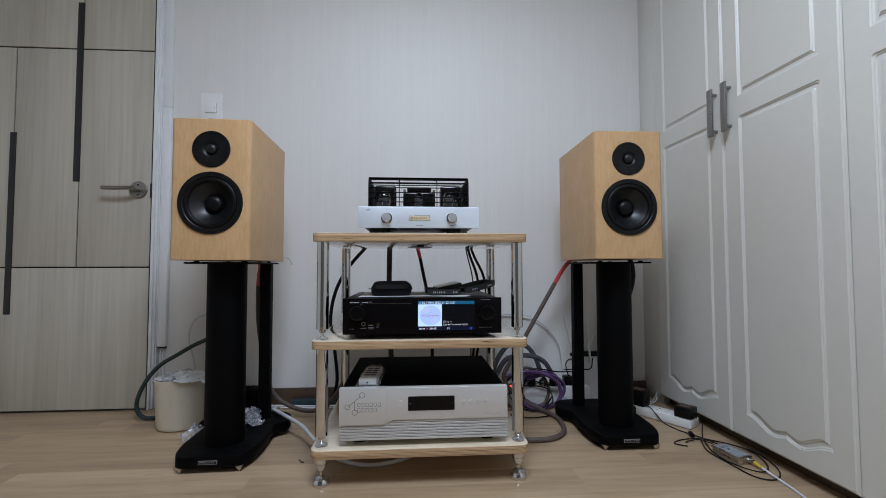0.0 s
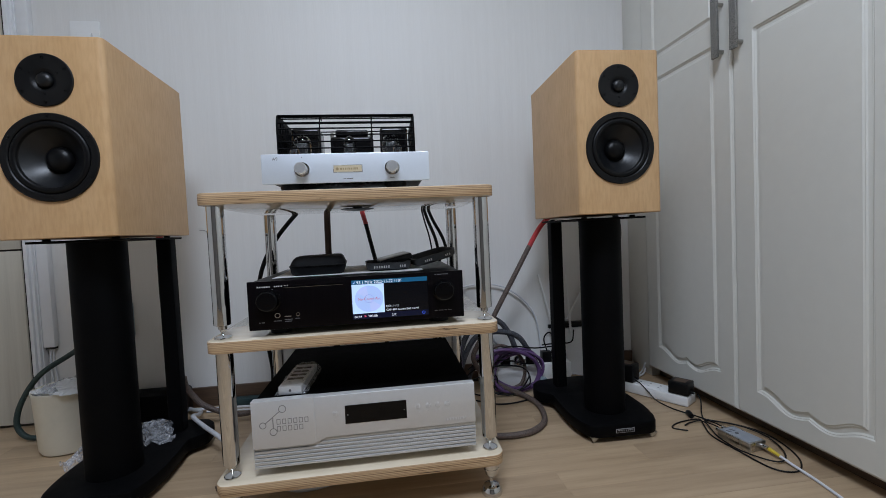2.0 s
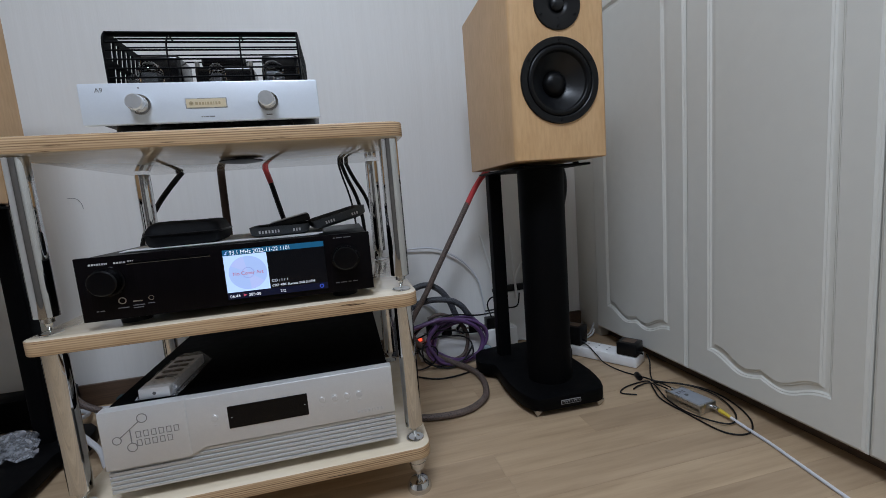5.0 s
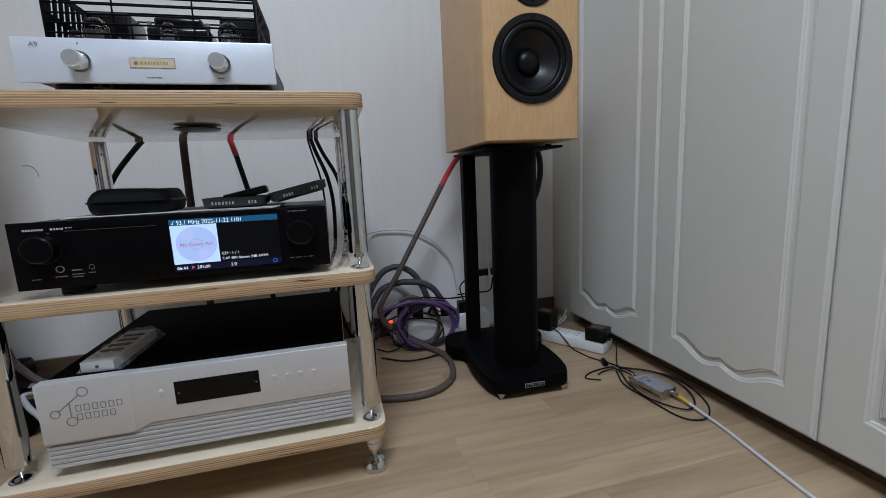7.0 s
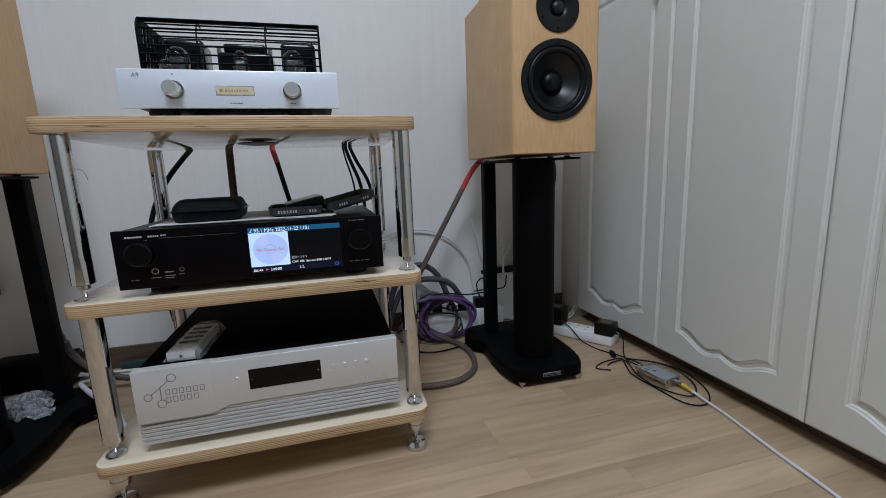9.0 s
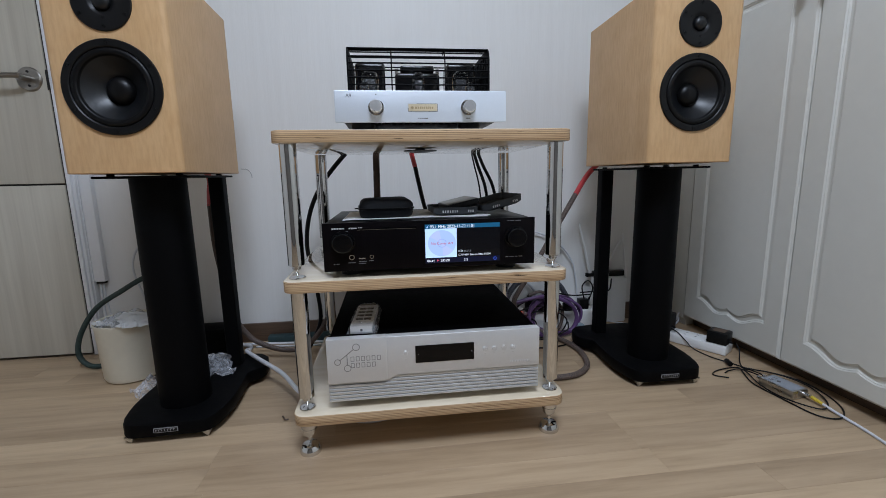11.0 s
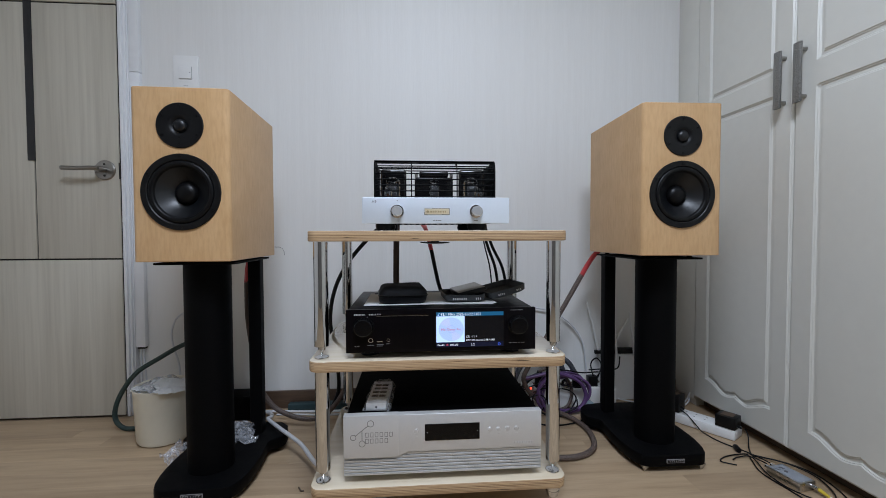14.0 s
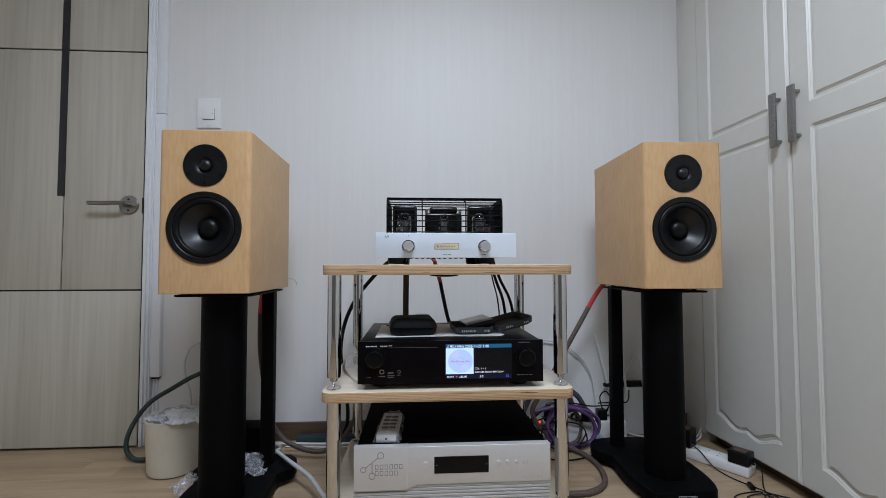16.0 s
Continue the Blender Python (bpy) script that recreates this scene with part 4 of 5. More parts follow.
# ---- network player on the middle shelf ----
def build_player():
    pl = thing("network_player", "black aluminium music player with a lit screen", "music player")
    X0, X1, YF, Z0, Z1 = -0.1775, 0.2610, 1.1785, 0.3965, 0.5015
    part("body", box(X0 + 0.003, X1 - 0.003, YF + 0.0102, 1.515, Z0 + 0.002, Z1 - 0.002, 0.0015), BLACK_METAL, pl)
    part("front_panel", front_plate(round_rect(X0, X1, Z0, Z1, 0.001), YF + 0.010, 0.010, 0.0008), PLAYER_FRONT, pl)
    for x in (X0 + 0.05, X1 - 0.05):
        for y in (YF + 0.05, 1.47):
            part("foot", lathe([(0, 0.3985), (0.022, 0.3985), (0.022, 0.3818), (0, 0.3818)], 24, Matrix.Translation((x, y, 0))), BLACK_RUBBER, pl)
    for x, z in ((-0.1370, 0.4600), (0.2185, 0.4590)):
        kn = part("knob", lathe([(0, 0), (0.0245, 0), (0.0245, 0.002), (0.0215, 0.0025), (0.0205, 0.017), (0.0185, 0.019), (0, 0.0193)], 48, Matrix.Translation((x, YF, z)) @ FRONT), KNOB_BLACK, pl, "black round knob")
    part("disc_slot", box(-0.108, 0.010, YF - 0.0004, YF + 0.001, 0.4865, 0.4895), DARK_GLASS, pl)
    part("slot_edge", box(-0.108, 0.010, YF - 0.0006, YF + 0.001, 0.4851, 0.4860), DARK_STEEL, pl)
    for x, r in ((-0.1215, 0.0055), (-0.0815, 0.0040)):
        part("jack", lathe([(r * 0.78, 0), (r, 0), (r, 0.0012), (r * 0.78, 0.0012)], 24, Matrix.Translation((x, YF, 0.4265)) @ FRONT, None, True), STEEL, pl, "steel jack ring")
    part("usb_port", box(-0.1075, -0.0940, YF - 0.0006, YF, 0.4225, 0.4245), STEEL, pl)
    bm = bars(bmesh.new(), -0.1585, YF, 0.4880, [0.003, 0.0028, 0.002, 0.0025, 0.002, 0.0025, 0.0015, 0.0015], 0.0030, 0.0010)
    bars(bm, -0.1250, YF, 0.4880, [0.0028, 0.0024, 0.0024, 0.0010, 0.0024], 0.0030, 0.0012)
    bars(bm, -0.1060, YF, 0.4880, [0.0022, 0.0016, 0.0016], 0.0036, 0.0012)
    part("maker_bars", bm, PALE_INK, pl, "pale maker's lettering")
    for px_, pz, w, h in ((-0.143, 0.4825, 0.005, 0.0014), (-0.135, 0.4825, 0.008, 0.0014), (-0.158, 0.412, 0.003, 0.0016), (-0.153, 0.412, 0.006, 0.0016), (-0.129, 0.414, 0.015, 0.0016), (-0.108, 0.416, 0.016, 0.0014),
                          (-0.108, 0.412, 0.014, 0.0014), (-0.087, 0.417, 0.009, 0.0014), (0.201, 0.4945, 0.003, 0.0016), (0.206, 0.4945, 0.010, 0.0016), (0.218, 0.4945, 0.012, 0.0016), (0.198, 0.413, 0.006, 0.0016),
                          (0.2065, 0.413, 0.010, 0.0016), (0.219, 0.413, 0.005, 0.0016), (0.2265, 0.413, 0.008, 0.0016)):
        part("print_bar", bars(bmesh.new(), px_, YF, pz, [w], h, 0.002), GREY_INK, pl)
    # screen
    A, B, C, D = 0.0280, 0.1845, 0.4065, 0.4925
    sc = part("screen", box(A - 0.001, B + 0.001, YF - 0.0010, YF + 0.001, C - 0.001, D + 0.001), DARK_GLASS, pl, "lit colour screen")
    y = YF - 0.0012
    part("field", box(A, B, y - 0.0002, y, C, D), SCREEN_DARK, sc)
    part("title_bar", box(A, B, y - 0.0006, y - 0.0003, D - 0.0095, D), SCREEN_BAR, sc)
    part("foot_bar", box(A, B, y - 0.0006, y - 0.0003, C, C + 0.0115), SCREEN_FOOT, sc)
    part("cover", box(A, A + 0.0655, y - 0.0006, y - 0.0003, C + 0.0120, D - 0.0098), SCREEN_ART, sc)
    cx, cz = A + 0.0345, (C + D) / 2 + 0.001
    M = Matrix.Translation((cx, y - 0.0006, cz)) @ FRONT
    part("cover_disc", lathe([(0, 0), (0.0290, 0), (0.0290, 0.0002), (0, 0.0002)], 48, M), SCREEN_DISC, sc)
    for a0, a1 in ((100, 150), (275, 330)):
        fan = [(0.0, 0.0)] + [(0.0285 * math.cos(radians(a)), 0.0285 * math.sin(radians(a))) for a in range(a0, a1 + 1, 10)]
        part("cover_sector", plate(fan, 0.0003, 0.0004, 0.0, M), SCREEN_SECTOR, sc)
    part("cover_ring", lathe([(0.0085, 0.0002), (0.0094, 0.0002), (0.0094, 0.0005), (0.0085, 0.0005)], 40, M, None, True), SCREEN_RING, sc)
    yt = y - 0.0014
    front_text("cover_text", "No Cover Art", 0.0084, cx, yt, cz - 0.003, SCREEN_RED, sc, "CENTER", 0.95)
    front_text("title_text", "93.1 MHz 2022-11-22 1101", 0.0098, A + 0.010, yt, D - 0.0084, SCREEN_TEXT, sc, stretch=0.86)
    front_text("disc_text", "CD : 1 / 1", 0.0065, A + 0.0685, yt, C + 0.0230, SCREEN_TEXT, sc)
    front_text("format_text", "CAF 48K Stereo 24B 3.07M", 0.0060, A + 0.0685, yt, C + 0.0145, SCREEN_TEXT, sc)
    front_text("time_text", "06:44", 0.0070, A + 0.003, yt, C + 0.0030, SCREEN_TEXT, sc)
    front_text("length_text", "285:00", 0.0070, A + 0.031, yt, C + 0.0030, SCREEN_TEXT, sc)
    front_text("page_text", "2/2", 0.0070, A + 0.0800, yt, C + 0.0030, SCREEN_TEXT, sc)
    part("play_mark", front_plate([(A + 0.0235, C + 0.0030), (A + 0.0285, C + 0.0056), (A + 0.0235, C + 0.0082)], y - 0.0007, 0.0004), SCREEN_RED, sc)
    part("repeat_mark", lathe([(0.0024, 0), (0.0034, 0), (0.0034, 0.0004), (0.0024, 0.0004)], 20, Matrix.Translation((B - 0.010, y - 0.0007, C + 0.0055)) @ FRONT, None, True), SCREEN_BLUE, sc)
    part("note_mark", front_plate([(A + 0.003, D - 0.008), (A + 0.006, D - 0.008), (A + 0.006, D - 0.004), (A + 0.008, D - 0.003), (A + 0.008, D - 0.002), (A + 0.005, D - 0.003), (A + 0.005, D - 0.006), (A + 0.003, D - 0.006)], y - 0.0007, 0.0004), SCREEN_DISC, sc)
    return pl


shift(build_player(), Matrix.Translation((0, 0, 0.4075 - 0.3965 * 0.938)) @ Matrix.Diagonal((1, 1, 0.938, 1)))


# ---- power amplifier on the lowest shelf ----
def build_power_amp():
    am = thing("power_amplifier", "silver power amplifier with a black lid and ribbed front", "amplifier")
    X0, X1, YF, Z0, Z1 = -0.1925, 0.2810, 1.2105, 0.1115, 0.2545
    part("body", box(X0 + 0.004, X1 - 0.004, YF + 0.0202, 1.625, Z0 + 0.004, Z1 - 0.006, 0.002), SILVER, am)
    part("lid", box(X0 + 0.005, X1 - 0.005, YF + 0.0204, 1.622, Z1 - 0.0058, Z1 - 0.002, 0.001), BLACK_LID, am, "black textured lid")
    part("front_panel", front_plate(round_rect(X0, X1, Z0, Z1 - 0.0003, 0.0015), YF + 0.020, 0.014, 0.001), SILVER, am)
    up = [(X0, 0.1561), (X0 + 0.125, 0.1561), (X0 + 0.148, 0.1665), (X1, 0.1665), (X1, Z1), (X0, Z1)]
    part("upper_fascia", front_plate(up, YF + 0.0058, 0.0058, 0.0008), SILVER, am)
    part("fascia_step", front_plate([(X0, 0.1561), (X0 + 0.122, 0.1561), (X0 + 0.128, 0.160), (X0 + 0.128, Z1 + 0.0004), (X0, Z1 + 0.0004)], YF + 0.020, 0.0213, 0.0010), SILVER, am)
    for k in range(7):
        z = Z0 + 0.0010 + 0.0078 * k
        if z + 0.0060 < 0.1555:
            part("rib", front_plate(round_rect(X0, X1, z, z + 0.0060, 0.0008), YF + 0.0058, 0.0030, 0.0012), SILVER, am)
        else:
            part("rib", front_plate(round_rect(X0 + 0.1360 + 0.012 * (k - 5), X1, z, z + 0.0060, 0.0008), YF + 0.0058, 0.0030, 0.0012), SILVER, am)
    for x in (X0 + 0.05, X1 - 0.05):
        for y in (YF + 0.06, 1.57):
            part("foot", lathe([(0, 0.1160), (0.024, 0.1160), (0.024, 0.0945), (0, 0.0945)], 24, Matrix.Translation((x, y, 0))), BLACK_RUBBER, am)
    part("display", front_plate(round_rect(-0.0018, 0.1294, 0.1911, 0.2302, 0.001), YF + 0.0002, 0.0012), DARK_GLASS, am, "black display window")
    bm = bmesh.new()
    for x in (0.004, 0.124):
        lathe([(0, 0), (0.0009, 0), (0.0009, 0.0004), (0, 0.0004)], 8, Matrix.Translation((x, YF - 0.0011, 0.2105)) @ FRONT, bm)
    part("display_dot", bm, PALE_INK, am)
    for x in (-0.0227, 0.1541, 0.1756, 0.1972, 0.2187):
        part("button", lathe([(0, 0.0014), (0.0042, 0.0013), (0.0048, 0.0003), (0.0056, 0.0003), (0.0064, 0.0006), (0.0066, -0.0004)], 24, Matrix.Translation((x, YF, 0.2126 if x > 0 else 0.2144)) @ FRONT), SILVER, am)
    for x in (0.1518, 0.1733, 0.1948, 0.2162, -0.0250):
        part("print_bar", bars(bmesh.new(), x, YF, 0.2010, [0.005], 0.0012, 0.001), PALE_INK, am)
    bm = bars(bmesh.new(), 0.2135, YF, 0.1760, [0.003, 0.003, 0.0025, 0.003, 0.0012, 0.0012, 0.003, 0.003], 0.0050, 0.0036)
    part("model_lettering", bm, PALE_INK, am)
    bm = bmesh.new()
    ys = YF - 0.0213 + 0.020

    def ring(x, z, r):
        lathe([(r - 0.0014, 0), (r, 0), (r, 0.0005), (r - 0.0014, 0.0005)], 24, Matrix.Translation((x, ys, z)) @ FRONT, bm, True)

    ring(-0.1293, 0.2366, 0.0080)
    ring(-0.1699, 0.2051, 0.0070)
    ring(-0.1494, 0.1900, 0.0078)
    for (xa, za), (xb, zb) in (((-0.1355, 0.2318), (-0.1645, 0.2092)), ((-0.1494, 0.2210), (-0.1494, 0.1978))):
        rod((xa, ys, za), (xb, ys, zb), 0.0009, 6, bm)
    part("emblem", bm, ENGRAVED, am, "grey engraved line emblem")
    bm = bmesh.new()
    for z, x, n in ((0.2050, -0.1420, 6), (0.1905, -0.1420, 5)):
        for k in range(n):
            u = x + 0.0113 * k
            bx(bm, u, u + 0.0011, ys - 0.0004, ys, z, z + 0.0108)
            bx(bm, u + 0.0066, u + 0.0077, ys - 0.0004, ys, z, z + 0.0108)
            bx(bm, u + 0.0011, u + 0.0066, ys - 0.0004, ys, z + 0.0097, z + 0.0108)
            bx(bm, u + 0.0011, u + 0.0066, ys - 0.0004, ys, z, z + 0.0011)
    part("maker_bars", bm, ENGRAVED, am, "grey engraved maker's lettering")
    return am


shift(build_power_amp(), Matrix.Translation((-0.185 + 0.1925 * 0.9736, -0.0325, 0.121 - 0.1115 * 0.986)) @ Matrix.Diagonal((0.9736, 1, 0.986, 1)))


# ---- on the player ----
def single(name, bm, material, label, category, group="", smooth=35):
    return tagged(part(name, bm, material, None, "", smooth), label, category, group)


PT = 0.5043     # the player's lid
sheet = bmesh.new()
for k, (dx, dy, rz) in enumerate(((0, 0, 0.5), (0.004, -0.003, 2.5))):
    bx(sheet, -0.160, 0.158, -0.098, 0.112, 0, 0.0012, m=pose(0.016 + dx, 1.340 + dy, PT + 0.0004 + 0.0016 * k, 0, 0, rz))
single("paper", sheet, PAPER, "white paper sheets on the black music player", "paper")


def zip_case(w, d, h, m, name, label, material):
    c = thing(name, label, "case", m)
    def shell(levels):
        bm = bmesh.new()
        rings = []
        for off, z in levels:
            ring = []
            for x, y in round_rect(-w / 2 + off, w / 2 - off, -d / 2 + off, d / 2 - off, max(0.008, 0.020 - off * 0.5), 6):
                dent = 0.0026 * noise.noise((x * 40, y * 40, z * 60))
                ring.append(bm.verts.new((x + dent, y + dent, z + (dent if z > 0.002 else 0))))
            rings.append(ring)
        for a, b in zip(rings, rings[1:]):
            for i in range(len(a)):
                bm.faces.new((a[i], a[(i + 1) % len(a)], b[(i + 1) % len(a)], b[i]))
        bm.faces.new(rings[0])
        bm.faces.new(rings[-1])
        return bm

    part("lower_shell", shell([(0.008, 0), (0.004, h * 0.06), (0.001, h * 0.22), (0.0, h * 0.47)]), material, c)
    part("upper_shell", shell([(0.0, h * 0.53), (0.002, h * 0.70), (0.006, h * 0.87), (0.011, h * 0.96), (0.019, h * 0.995), (0.034, h)]), material, c)
    part("zip", plate(round_rect(-w / 2 - 0.002, w / 2 + 0.002, -d / 2 - 0.002, d / 2 + 0.002, 0.019, 6), h * 0.46, h * 0.54, 0.001), BLACK_RUBBER, c)
    part("zip_pull", box(-w / 2 - 0.010, -w / 2 + 0.004, 0.0, 0.006, h * 0.40, h * 0.47, 0.001), BLACK_RUBBER, c)
    return c


zip_case(0.118, 0.135, 0.040, pose(-0.052, 1.306, PT + 0.0036, 0, 0, 4), "zip_case", "closed black nylon zip case on the paper", BLACK_CLOTH)

# open grey case: two trays hinged at the middle, with a black drive leaning in one of them
open_case = thing("open_drive_case", "open grey zip case holding a black portable drive", "case", pose(0.144, 1.318, PT + 0.0036, 0, 0, 3))


def tray(w, d, h, m):
    bm = bmesh.new()
    rings = []
    for off, z in ((0.010, 0.0), (0.002, 0.004), (0.0, h), (0.003, h), (0.006, 0.004)):
        rings.append([bm.verts.new((x, y, z)) for x, y in round_rect(-w / 2 + off, w / 2 - off, -d / 2 + off, d / 2 - off, 0.022 - off * 0.5, 5)])
    for a, b in zip(rings, rings[1:]):
        n = len(a)
        for i in range(n):
            bm.faces.new((a[i], a[(i + 1) % n], b[(i + 1) % n], b[i]))
    bm.faces.new(rings[0])
    bm.faces.new(rings[-1])
    bmesh.ops.transform(bm, verts=bm.verts, matrix=m)
    return bm


t1 = part("tray", tray(0.104, 0.135, 0.018, pose(-0.040, 0, 0)), GREY_CLOTH, open_case)
t2 = part("lid_tray", tray(0.104, 0.135, 0.018, pose(0.066, 0.006, 0.014, 0, -13, 6)), GREY_CLOTH, open_case)
part("drive", box(-0.036, 0.038, -0.055, 0.055, 0, 0.013, 0.003, m=pose(-0.024, 0.004, 0.016, 0, -12, 3)), BLACK_PLASTIC, open_case, "black portable drive")
part("drive_top", box(-0.034, 0.036, -0.053, 0.053, 0.0131, 0.0138, 0.0003, m=pose(-0.024, 0.004, 0.016, 0, -12, 3)), DARK_STEEL, open_case)
bm = bars(bmesh.new(), -0.074, -0.0675, 0.0065, [0.0030, 0.0024, 0.0032, 0.0026, 0.0030, 0.0020, 0.0028], 0.0052, 0.0026)
part("zip_lettering", bm, PALE_INK, open_case, "pale lettering on the zip")
part("zip_lettering", bars(bmesh.new(), -0.016, -0.0675, 0.0065, [0.0028, 0.0022, 0.003], 0.0052, 0.0024), PALE_INK, open_case, "pale lettering on the zip")
for x0, widths in ((-0.030, [0.0028, 0.0022, 0.003, 0.0024]), (0.020, [0.0028, 0.0022, 0.003])):
    bm = bars(bmesh.new(), x0, -0.0676, 0.0065, widths, 0.0050, 0.0022)
    bmesh.ops.transform(bm, verts=bm.verts, matrix=pose(0.066, 0.006, 0.014, 0, -13, 6))
    part("lid_lettering", bm, PALE_INK, open_case)

# remote control in its film on the power amplifier
remote = thing("remote_control", "silver remote control wrapped in clear film", "remote control", pose(-0.108, 1.298, 0.2596, 0, 0, -3))
part("body", box(-0.024, 0.024, -0.092, 0.060, 0.002, 0.020, 0.0015), SILVER, remote)
part("end_hole", lathe([(0, 0), (0.0028, 0), (0.0028, 0.0004), (0, 0.0004)], 14, Matrix.Translation((0, -0.0921, 0.011)) @ FRONT), INK, remote)
for k in range(8):
    bx0, by0 = -0.017 + 0.018 * (k % 2), -0.050 + 0.025 * (k // 2)
    part("button", box(bx0, bx0 + 0.016, by0, by0 + 0.011, 0.0195, 0.0215, 0.0015), BLACK_RUBBER, remote)
bm = bmesh.new()
bmesh.ops.create_grid(bm, x_segments=16, y_segments=36, size=0.5)
for v in bm.verts:
    u, w = v.co.x * 2, v.co.y * 2
    r1, r2 = noise.noise((u * 3, w * 6, 1.7)), noise.noise((u * 9, w * 17, 4.1))
    v.co = (u * (0.033 + 0.004 * r1), w * 0.083 - 0.006 + 0.002 * r1, 0.0012 + 0.0240 * (1 - abs(u) ** 5) * (1 - max(0, abs(w) - 0.86) / 0.14) + 0.0022 * (r1 + r2))
    v.co.z = max(v.co.z, 0.001)
film = part("film", bm, FILM, remote, "clear crinkled film")


# ---- cables behind the rack ----
def cable(name, pts, r, material, label, flat=1.0, seg=8):
    return single(name, sweep(pts, r, seg, flat), material, label, "cable", "cables", 60)


sk = thing("speaker_cable", "black speaker cable with a red end behind the rack", "cable", group="cables")
part("sleeve", sweep([(-0.078, 1.505, 0.722), (-0.085, 1.54, 0.712), (-0.102, 1.60, 0.705), (-0.122, 1.640, 0.700)], 0.0078), RED_SLEEVE, sk, "red sleeve")
part("cord", sweep([(-0.118, 1.635, 0.701), (-0.142, 1.668, 0.694), (-0.166, 1.678, 0.672), (-0.200, 1.680, 0.636), (-0.236, 1.680, 0.592), (-0.268, 1.682, 0.540), (-0.290, 1.684, 0.486), (-0.303, 1.686, 0.425), (-0.305, 1.690, 0.36), (-0.292, 1.72, 0.24), (-0.29, 1.74, 0.12), (-0.33, 1.73, 0.03)], 0.0068), BLACK_CABLE, sk)
cable("flat_cable", [(-0.070, 1.505, 0.735), (-0.073, 1.62, 0.73), (-0.076, 1.668, 0.70), (-0.078, 1.672, 0.62), (-0.079, 1.672, 0.50), (-0.076, 1.675, 0.38), (-0.070, 1.70, 0.2), (-0.06, 1.73, 0.03)], 0.0105, BROWN_FLAT, "flat brown cable hanging behind the rack", 0.35)
sc = thing("interconnect_cable", "black cable with a red sleeve behind the rack", "cable", group="cables")
part("sleeve", sweep([(0.008, 1.505, 0.722), (0.010, 1.60, 0.712), (0.022, 1.664, 0.698), (0.031, 1.672, 0.668), (0.042, 1.674, 0.625)], 0.0072), RED_SLEEVE, sc, "red sleeve")
part("cord", sweep([(0.041, 1.674, 0.630), (0.052, 1.676, 0.575), (0.066, 1.677, 0.51), (0.080, 1.678, 0.46), (0.09, 1.68, 0.38), (0.09, 1.70, 0.2), (0.10, 1.74, 0.03)], 0.0068), BLACK_CABLE, sc)
for i, (dx, bend, r) in enumerate(((0.0, 0.014, 0.0026), (0.006, 0.030, 0.0052), (0.017, 0.048, 0.0052))):
    cable("power_cable" if i else "thin_cable", [(0.155 + dx, 1.505, 0.735), (0.195 + dx, 1.60, 0.725), (0.216 + dx, 1.668, 0.690), (0.226 + dx + bend * 0.3, 1.676, 0.63), (0.236 + dx + bend * 0.8, 1.678, 0.56), (0.240 + dx + bend, 1.68, 0.48), (0.236 + dx + bend, 1.69, 0.38), (0.25 + dx, 1.72, 0.2), (0.30, 1.76, 0.05)], r, BLACK_CABLE, "black cable hanging behind the rack")


# ---- right-hand corner: speaker cable, extension blocks, router, coils ----
rc = thing("braided_speaker_cable", "brown braided speaker cable with red sleeve to the loudspeaker", "cable", group="cables")
part("sleeve", sweep([(0.70, 1.695, 0.665), (0.705, 1.73, 0.650), (0.690, 1.755, 0.628), (0.660, 1.765, 0.595), (0.632, 1.763, 0.556), (0.610, 1.760, 0.520)], 0.0088), RED_SLEEVE, rc, "red sleeve")
part("cord", sweep([(0.612, 1.760, 0.524), (0.575, 1.760, 0.460), (0.532, 1.760, 0.386), (0.490, 1.758, 0.315), (0.450, 1.755, 0.247), (0.405, 1.752, 0.180), (0.388, 1.750, 0.138), (0.410, 1.755, 0.090), (0.452, 1.755, 0.050), (0.505, 1.740, 0.020), (0.555, 1.680, 0.0098), (0.570, 1.595, 0.0098), (0.548, 1.495, 0.0098), (0.495, 1.440, 0.0098), (0.430, 1.425, 0.0098), (0.350, 1.440, 0.0098), (0.25, 1.48, 0.0098), (0.12, 1.55, 0.0098)], 0.0088, 10), BROWN_BRAID, rc)
rb = thing("black_speaker_cable", "black cable hanging behind the speaker stand", "cable", group="cables")
part("cord", sweep([(0.80, 1.690, 0.670), (0.87, 1.715, 0.655), (0.925, 1.73, 0.62), (0.938, 1.73, 0.56), (0.925, 1.73, 0.49), (0.895, 1.735, 0.41), (0.87, 1.74, 0.28), (0.86, 1.75, 0.10), (0.85, 1.76, 0.012)], 0.0095), BLACK_CABLE, rb)

block = thing("extension_block", "white extension block with round sockets on the floor", "power strip")
part("body", box(0.425, 0.774, 1.800, 1.862, 0.002, 0.078, 0.006), WHITE_PLASTIC, block)
for k in range(6):
    part("socket", lathe([(0.019, 0.0), (0.021, 0.0), (0.021, 0.0015), (0.019, 0.0015)], 24, Matrix.Translation((0.472 + 0.052 * k, 1.83, 0.078)), None, True), WHITE_PLASTIC, block)
part("lit_switch", box(0.410, 0.432, 1.796, 1.7990, 0.080, 0.090, 0.001), RED_LED, block, "glowing red rocker switch")
part("switch_seat", box(0.400, 0.444, 1.7992, 1.84, 0.074, 0.096, 0.002), WHITE_PLASTIC, block)
